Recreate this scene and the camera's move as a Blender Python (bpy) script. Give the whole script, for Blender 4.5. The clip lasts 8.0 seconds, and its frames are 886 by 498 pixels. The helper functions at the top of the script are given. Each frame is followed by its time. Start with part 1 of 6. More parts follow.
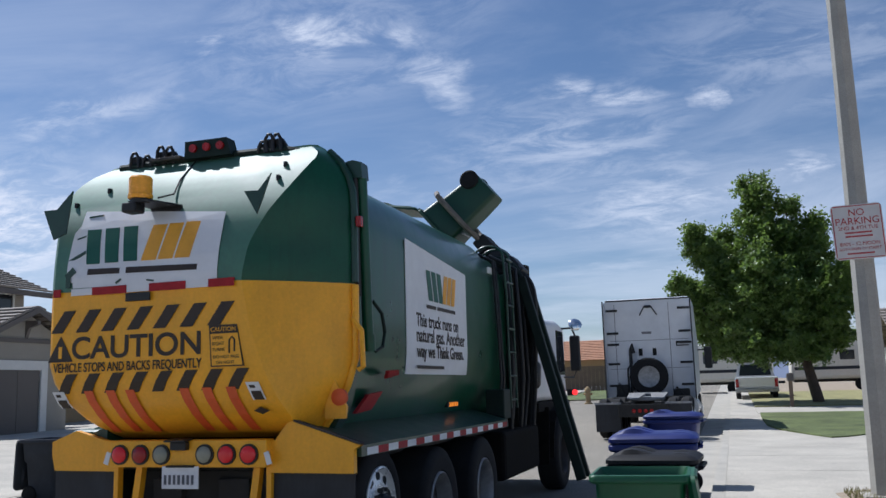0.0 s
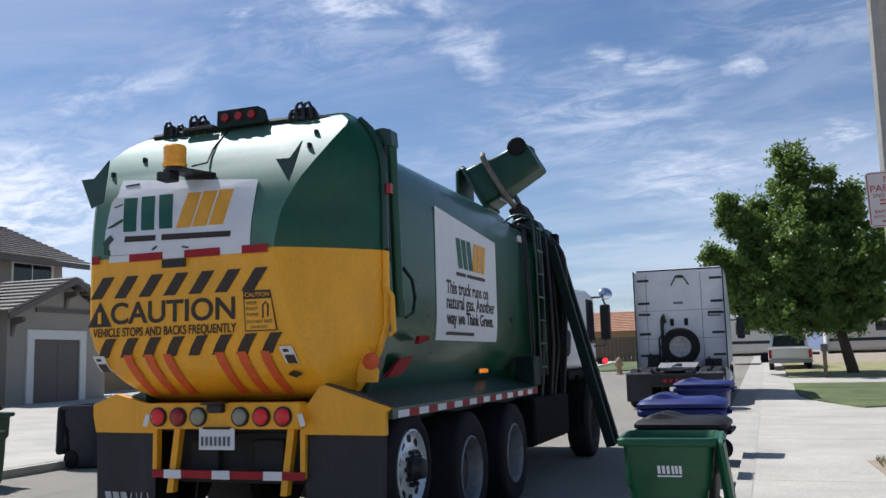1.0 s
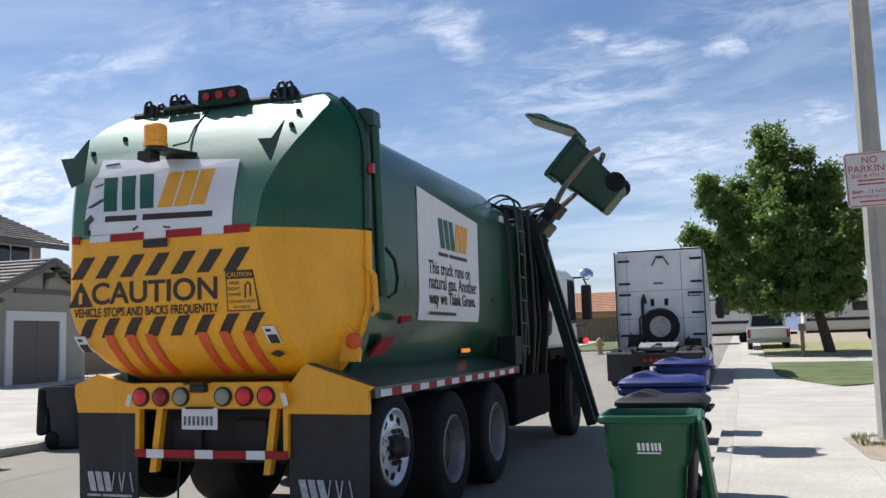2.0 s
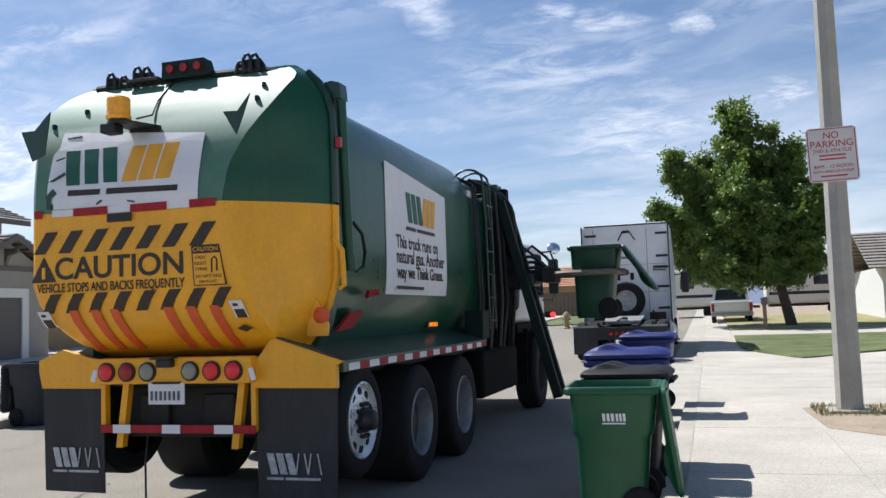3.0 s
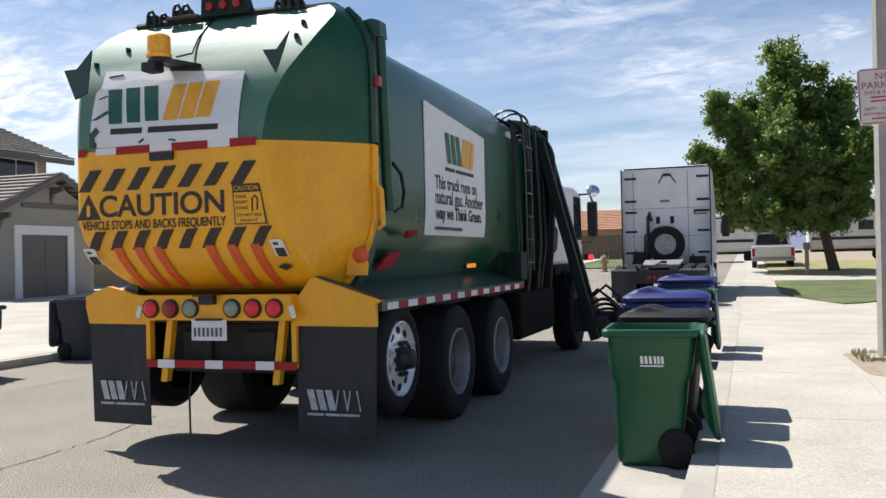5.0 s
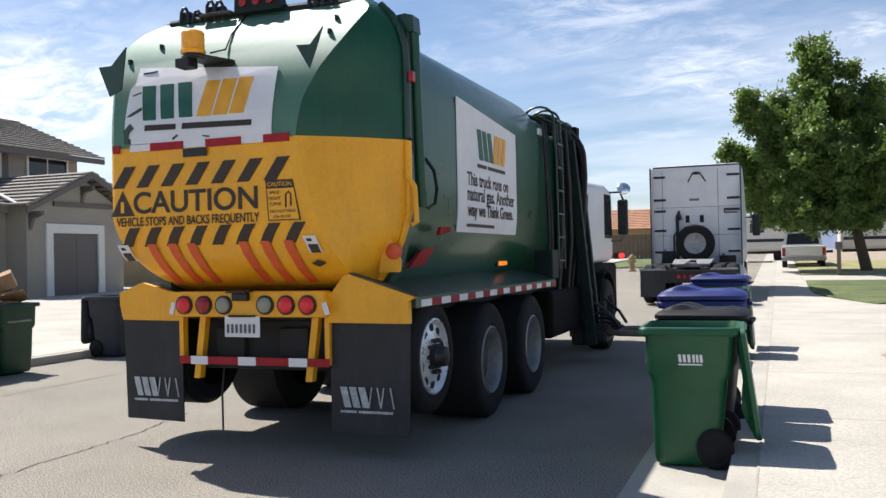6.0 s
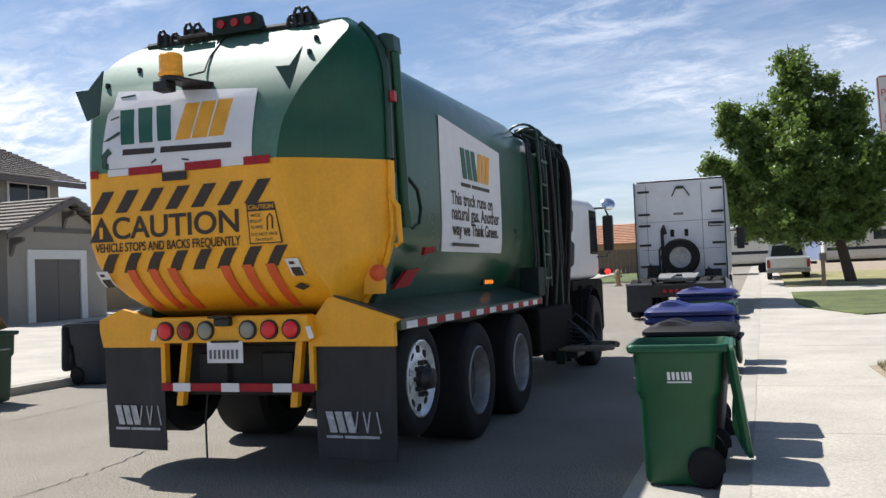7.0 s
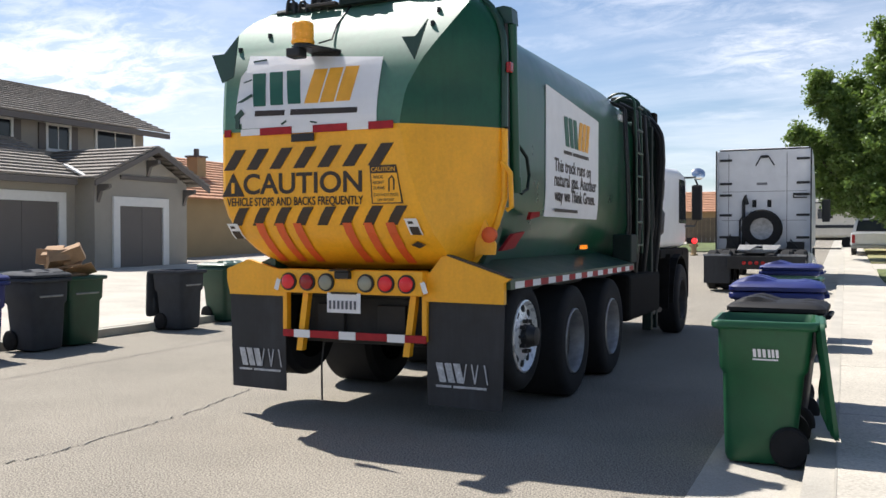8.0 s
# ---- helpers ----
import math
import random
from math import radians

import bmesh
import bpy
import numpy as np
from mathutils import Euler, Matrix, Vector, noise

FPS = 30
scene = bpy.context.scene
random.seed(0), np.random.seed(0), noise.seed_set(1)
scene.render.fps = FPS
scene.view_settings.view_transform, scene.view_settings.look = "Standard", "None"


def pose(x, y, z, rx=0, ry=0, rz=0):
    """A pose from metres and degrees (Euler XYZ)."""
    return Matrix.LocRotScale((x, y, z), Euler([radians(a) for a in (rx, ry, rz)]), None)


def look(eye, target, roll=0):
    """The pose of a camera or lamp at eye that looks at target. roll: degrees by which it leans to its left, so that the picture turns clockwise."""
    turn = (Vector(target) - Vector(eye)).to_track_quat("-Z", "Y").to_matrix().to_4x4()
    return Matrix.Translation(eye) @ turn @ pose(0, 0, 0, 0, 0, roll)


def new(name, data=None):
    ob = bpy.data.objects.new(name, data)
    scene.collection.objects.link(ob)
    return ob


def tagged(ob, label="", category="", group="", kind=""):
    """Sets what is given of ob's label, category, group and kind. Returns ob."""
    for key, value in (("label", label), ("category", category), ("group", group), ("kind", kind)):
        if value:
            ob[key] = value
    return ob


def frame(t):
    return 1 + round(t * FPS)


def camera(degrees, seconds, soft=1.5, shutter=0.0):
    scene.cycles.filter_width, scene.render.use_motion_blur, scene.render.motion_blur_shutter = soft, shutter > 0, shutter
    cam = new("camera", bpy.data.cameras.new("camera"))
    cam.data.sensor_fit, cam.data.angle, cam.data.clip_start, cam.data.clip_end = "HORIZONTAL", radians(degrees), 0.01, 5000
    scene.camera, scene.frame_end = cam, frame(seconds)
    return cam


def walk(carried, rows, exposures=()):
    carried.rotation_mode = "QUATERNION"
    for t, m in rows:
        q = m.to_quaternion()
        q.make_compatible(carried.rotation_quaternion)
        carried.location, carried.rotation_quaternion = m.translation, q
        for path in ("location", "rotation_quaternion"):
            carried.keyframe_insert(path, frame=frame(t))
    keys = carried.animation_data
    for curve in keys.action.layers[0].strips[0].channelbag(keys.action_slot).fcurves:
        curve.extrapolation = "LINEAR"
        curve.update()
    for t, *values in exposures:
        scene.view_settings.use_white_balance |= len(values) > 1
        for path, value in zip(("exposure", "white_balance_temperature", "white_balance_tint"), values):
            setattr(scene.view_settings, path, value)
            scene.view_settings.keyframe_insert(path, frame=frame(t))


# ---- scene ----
cam = camera(53.4, 8.0)
PATH = [
    (0, (0.152, 0.852, 1.518), (-0.453, 2.732, 1.828), -1.6),
    (0.2, (0.158, 0.836, 1.51), (-0.4712, 2.7126, 1.7974), -1.7),
    (0.5, (0.166, 0.812, 1.497), (-0.457, 2.693, 1.77), -2.1),
    (0.7, (0.171, 0.809, 1.486), (-0.4532, 2.6883, 1.7681), -1.5),
    (1, (0.178, 0.805, 1.469), (-0.498, 2.671, 1.718), -1.5),
    (1.2, (0.176, 0.8, 1.468), (-0.5209, 2.6607, 1.6937), -1.9),
    (1.5, (0.174, 0.792, 1.466), (-0.467, 2.674, 1.69), -1.9),
    (1.7, (0.176, 0.79, 1.464), (-0.4655, 2.6713, 1.6827), -1.6),
    (2.8, (0.185, 0.776, 1.451), (-0.4066, 2.6804, 1.6072), -1.8),
    (3, (0.187, 0.774, 1.449), (-0.387, 2.685, 1.596), -1.9),
    (3.2, (0.184, 0.778, 1.449), (-0.4061, 2.6846, 1.5712), -1.8),
    (3.5, (0.18, 0.783, 1.448), (-0.443, 2.681, 1.548), -2.0),
    (3.7, (0.178, 0.787, 1.446), (-0.4526, 2.6826, 1.5435), -1.7),
    (4, (0.174, 0.793, 1.444), (-0.462, 2.688, 1.499), -1.7),
    (4.2, (0.174, 0.791, 1.444), (-0.4747, 2.6825, 1.4828), -1.5),
    (5.3, (0.171, 0.779, 1.441), (-0.4888, 2.667, 1.4333), -1.4),
    (5.5, (0.171, 0.777, 1.441), (-0.484, 2.666, 1.393), -1.4),
    (5.7, (0.139, 0.793, 1.433), (-0.5696, 2.6616, 1.3683), -1.5),
    (6, (0.092, 0.816, 1.422), (-0.621, 2.685, 1.44), -1.2),
    (6.3, (0.064, 0.851, 1.425), (-0.6438, 2.7204, 1.5037), -2.1),
    (6.5, (0.045, 0.875, 1.427), (-0.629, 2.756, 1.511), -2.6),
    (6.8, (0.065, 0.895, 1.434), (-0.6093, 2.777, 1.5067), -2.6),
    (7, (0.078, 0.909, 1.438), (-0.604, 2.789, 1.496), -2.3),
    (7.2, (0.08, 0.898, 1.443), (-0.6012, 2.7776, 1.5053), -1.4),
    (7.5, (0.083, 0.882, 1.45), (-0.651, 2.742, 1.497), -1.2),
    (7.7, (0.045, 0.888, 1.456), (-0.7055, 2.742, 1.4763), -0.3),
    (8, (-0.011, 0.898, 1.464), (-0.843, 2.717, 1.434), -0.0),
]
walk(cam, [(t, look(eye, target, roll)) for t, eye, target, roll in PATH],
     [(0.0, -0.02, 5660, 11), (0.5, 0.32, 5810, 11), (1.0, 0.16, 5810, 11), (1.5, 0.28, 5910, 11), (3.0, 0.41, 6040, 11), (3.5, 0.42, 6110, 11), (4.0, 0.35, 6160, 11), (5.5, 0.58, 6360, 11), (6.0, 0.60, 6260, 11), (6.5, 0.58, 6260, 11), (7.0, 0.44, 6210, 11), (7.5, 0.38, 6210, 11), (8.0, 0.63, 6360, 11)])

# ---- world, sun ----
SUN = Vector((-0.63, 0.30, 1.0)).normalized()
sun = new("sun", bpy.data.lights.new("sun", "SUN"))
sun.data.energy, sun.data.angle, sun.data.color = 5.0, radians(0.55), (1.0, 0.95, 0.87)
sun.matrix_world = look(SUN * 200, (0, 0, 0))
world = bpy.data.worlds.new("sky")
scene.world = world
world.use_nodes = True
wn, wl = world.node_tree.nodes, world.node_tree.links
bg = wn["Background"]
sky = wn.new("ShaderNodeTexSky")
sky.sky_type, sky.sun_disc = "NISHITA", False
sky.sun_elevation, sky.sun_rotation = math.asin(SUN.z), math.atan2(SUN.x, SUN.y)
sky.air_density, sky.dust_density, sky.ozone_density = 1.0, 0.5, 4.0
SKY_STRENGTH, CLOUD = 0.075, 10.8
tc = wn.new("ShaderNodeTexCoord")
sep = wn.new("ShaderNodeSeparateXYZ")
wl.new(tc.outputs["Generated"], sep.inputs[0])


def wmath(op, a, b=None, clamp=False):
    n = wn.new("ShaderNodeMath")
    n.operation, n.use_clamp = op, clamp
    for i, v in enumerate((a, b)):
        if v is None:
            continue
        if isinstance(v, (int, float)):
            n.inputs[i].default_value = v
        else:
            wl.new(v, n.inputs[i])
    return n.outputs[0]


def wnoise(vec, scale, detail, rough, distortion):
    n = wn.new("ShaderNodeTexNoise")
    n.inputs["Scale"].default_value, n.inputs["Detail"].default_value = scale, detail
    n.inputs["Roughness"].default_value, n.inputs["Distortion"].default_value = rough, distortion
    wl.new(vec, n.inputs["Vector"])
    return n.outputs["Fac"]


def wramp(v, lo, hi):
    n = wn.new("ShaderNodeMapRange")
    n.interpolation_type = "SMOOTHSTEP"
    n.inputs["From Min"].default_value, n.inputs["From Max"].default_value = lo, hi
    wl.new(v, n.inputs["Value"])
    return n.outputs["Result"]


up = wmath("ADD", wmath("MAXIMUM", sep.outputs["Z"], 0.0), 0.16)
comb = wn.new("ShaderNodeCombineXYZ")
wl.new(wmath("DIVIDE", sep.outputs["X"], up), comb.inputs[0])
wl.new(wmath("DIVIDE", sep.outputs["Y"], up), comb.inputs[1])
mp = wn.new("ShaderNodeMapping")
mp.inputs["Rotation"].default_value, mp.inputs["Scale"].default_value = (0, 0, 0.5), (0.8, 1.25, 1.0)
wl.new(comb.outputs[0], mp.inputs["Vector"])
veil = wmath("MULTIPLY", wramp(wnoise(mp.outputs[0], 1.1, 8, 0.62, 0.8), 0.43, 0.78), 0.29)
puff = wmath("MULTIPLY", wramp(wnoise(mp.outputs[0], 2.6, 9, 0.58, 0.3), 0.56, 0.74), 0.25)
bank = wramp(wnoise(mp.outputs[0], 0.8, 7, 0.6, 0.4), 0.38, 0.62)
low = wmath("MULTIPLY", wramp(sep.outputs["Z"], 0.34, 0.04), wmath("ADD", wmath("MULTIPLY", bank, 0.38), 0.10))
# single clouds: centre on the cloud plane, heading, half length, half width, density
CLOUDS = (
    (-0.731, 1.545, 1.158, 0.089, 0.069, 0.95), (-0.592, 1.572, 1.195, 0.073, 0.053, 0.7), (-0.571, 1.811, 1.309, 0.123, 0.067, 0.7),
    (-0.319, 1.911, 0.745, 0.075, 0.054, 0.7), (-0.199, 2.009, 0.689, 0.067, 0.064, 0.9), (-0.019, 2.059, 0.447, 0.054, 0.046, 0.8),
    (-1.368, 1.615, -0.15, 0.305, 0.076, 0.5), (-0.368, 2.261, -0.115, 0.319, 0.276, 0.45), (-0.171, 2.768, 0.511, 0.282, 0.285, 0.55),
    (-2.26, 2.076, 1.051, 0.384, 0.533, 1.1), (-0.98, 1.465, 1.403, 0.03, 0.028, 0.9), (0.218, 2.596, -0.485, 0.071, 0.082, 0.8),
    (-0.772, 1.558, -0.049, 0.385, 0.223, 0.32), (0.205, 1.941, 0.715, 0.34, 0.204, 0.32),
)
ragged = wramp(wnoise(mp.outputs[0], 6.5, 10, 0.68, 0.5), 0.36, 0.66)
warp = wn.new("ShaderNodeTexNoise")
warp.inputs["Scale"].default_value, warp.inputs["Detail"].default_value = 7.0, 5
wl.new(comb.outputs[0], warp.inputs["Vector"])
bent = wn.new("ShaderNodeVectorMath")
bent.operation = "MULTIPLY_ADD"
wl.new(warp.outputs["Color"], bent.inputs[0])
bent.inputs[1].default_value = (0.26, 0.26, 0.0)
wl.new(comb.outputs[0], bent.inputs[2])
single_clouds = None
for cx, cy, heading, half, wide, dense in CLOUDS:
    place = wn.new("ShaderNodeMapping")
    place.vector_type = "TEXTURE"
    place.inputs["Location"].default_value = (cx + 0.13, cy + 0.13, 0)
    place.inputs["Rotation"].default_value, place.inputs["Scale"].default_value = (0, 0, heading), (half * 1.7, wide * 1.9, 1)
    wl.new(bent.outputs[0], place.inputs["Vector"])
    flat = wn.new("ShaderNodeVectorMath")
    flat.operation = "LENGTH"
    wl.new(place.outputs[0], flat.inputs[0])
    one = wmath("MULTIPLY", wramp(flat.outputs["Value"], 1.0, 0.0), dense)
    single_clouds = one if single_clouds is None else wmath("MAXIMUM", single_clouds, one)
shaped = wmath("MULTIPLY", single_clouds, wmath("ADD", wmath("MULTIPLY", ragged, 0.95), 0.12))
cover = wmath("ADD", wmath("MAXIMUM", wmath("MAXIMUM", veil, puff), shaped), low, True)
mix = wn.new("ShaderNodeMix")
mix.data_type = "RGBA"
wl.new(cover, mix.inputs["Factor"])
wl.new(sky.outputs[0], mix.inputs["A"])
mix.inputs["B"].default_value = (CLOUD, CLOUD * 1.01, CLOUD * 1.06, 1)
wl.new(mix.outputs["Result"], bg.inputs["Color"])
bg.inputs["Strength"].default_value = SKY_STRENGTH


# ---- materials ----
def mat(name, color, rough=0.6, metal=0.0, vary=0.12, scale=6.0, bump=0.0, bscale=60.0, fine=0.0, emit=0.0, coat=0.0, spread=0.0, coat_rough=0.12, streak=0.0, spec=0.5):
    """A principled material: colour with coarse and fine variation, optional bump, glow, and variation from piece to piece."""
    m = bpy.data.materials.new(name)
    m.use_nodes = True
    n, l = m.node_tree.nodes, m.node_tree.links
    b = n["Principled BSDF"]
    b.inputs["Roughness"].default_value, b.inputs["Metallic"].default_value = rough, metal
    b.inputs["Coat Weight"].default_value = coat
    b.inputs["Coat Roughness"].default_value = coat_rough
    co = n.new("ShaderNodeTexCoord")
    a = n.new("ShaderNodeTexNoise")
    a.inputs["Scale"].default_value, a.inputs["Detail"].default_value, a.inputs["Roughness"].default_value = scale, 8, 0.65
    l.new(co.outputs["Object"], a.inputs["Vector"])
    b.inputs["Specular IOR Level"].default_value = spec
    r = n.new("ShaderNodeMapRange")
    r.inputs["From Min"].default_value, r.inputs["From Max"].default_value = 0.3, 0.7
    r.inputs["To Min"].default_value, r.inputs["To Max"].default_value = 1 - vary, 1 + vary
    l.new(a.outputs["Fac"], r.inputs["Value"])
    value = r.outputs[0]
    if fine:
        f = n.new("ShaderNodeTexNoise")
        f.inputs["Scale"].default_value, f.inputs["Detail"].default_value = bscale, 4
        l.new(co.outputs["Object"], f.inputs["Vector"])
        q = n.new("ShaderNodeMapRange")
        q.inputs["From Min"].default_value, q.inputs["From Max"].default_value = 0.3, 0.7
        q.inputs["To Min"].default_value, q.inputs["To Max"].default_value = 1 - fine, 1 + fine
        l.new(f.outputs["Fac"], q.inputs["Value"])
        p = n.new("ShaderNodeMath")
        p.operation = "MULTIPLY"
        l.new(value, p.inputs[0]), l.new(q.outputs[0], p.inputs[1])
        value = p.outputs[0]
    if streak:
        k = n.new("ShaderNodeMapping")
        k.inputs["Scale"].default_value = (9.0, 9.0, 0.7)
        l.new(co.outputs["Object"], k.inputs["Vector"])
        f = n.new("ShaderNodeTexNoise")
        f.inputs["Scale"].default_value, f.inputs["Detail"].default_value, f.inputs["Roughness"].default_value = 1.0, 6, 0.7
        l.new(k.outputs[0], f.inputs["Vector"])
        q = n.new("ShaderNodeMapRange")
        q.inputs["From Min"].default_value, q.inputs["From Max"].default_value = 0.45, 0.75
        q.inputs["To Min"].default_value, q.inputs["To Max"].default_value = 1.0, 1 - streak
        l.new(f.outputs["Fac"], q.inputs["Value"])
        p = n.new("ShaderNodeMath")
        p.operation = "MULTIPLY"
        l.new(value, p.inputs[0]), l.new(q.outputs[0], p.inputs[1])
        value = p.outputs[0]
    if spread:
        oi = n.new("ShaderNodeObjectInfo")
        q = n.new("ShaderNodeMapRange")
        q.inputs["To Min"].default_value, q.inputs["To Max"].default_value = 1 - spread, 1 + spread
        l.new(oi.outputs["Random"], q.inputs["Value"])
        p = n.new("ShaderNodeMath")
        p.operation = "MULTIPLY"
        l.new(value, p.inputs[0]), l.new(q.outputs[0], p.inputs[1])
        value = p.outputs[0]
    v = n.new("ShaderNodeVectorMath")
    v.operation = "SCALE"
    v.inputs[0].default_value = color
    l.new(value, v.inputs["Scale"])
    l.new(v.outputs[0], b.inputs["Base Color"])
    rr = n.new("ShaderNodeMapRange")
    rr.inputs["To Min"].default_value, rr.inputs["To Max"].default_value = max(rough - 0.1, 0.02), min(rough + 0.12, 1)
    l.new(a.outputs["Fac"], rr.inputs["Value"]), l.new(rr.outputs[0], b.inputs["Roughness"])
    if bump:
        t = n.new("ShaderNodeTexNoise")
        t.inputs["Scale"].default_value, t.inputs["Detail"].default_value = bscale, 5
        l.new(co.outputs["Object"], t.inputs["Vector"])
        u = n.new("ShaderNodeBump")
        u.inputs["Strength"].default_value, u.inputs["Distance"].default_value = bump, 0.01
        l.new(t.outputs["Fac"], u.inputs["Height"]), l.new(u.outputs[0], b.inputs["Normal"])
    if emit:
        b.inputs["Emission Color"].default_value, b.inputs["Emission Strength"].default_value = (*color, 1), emit
    return m


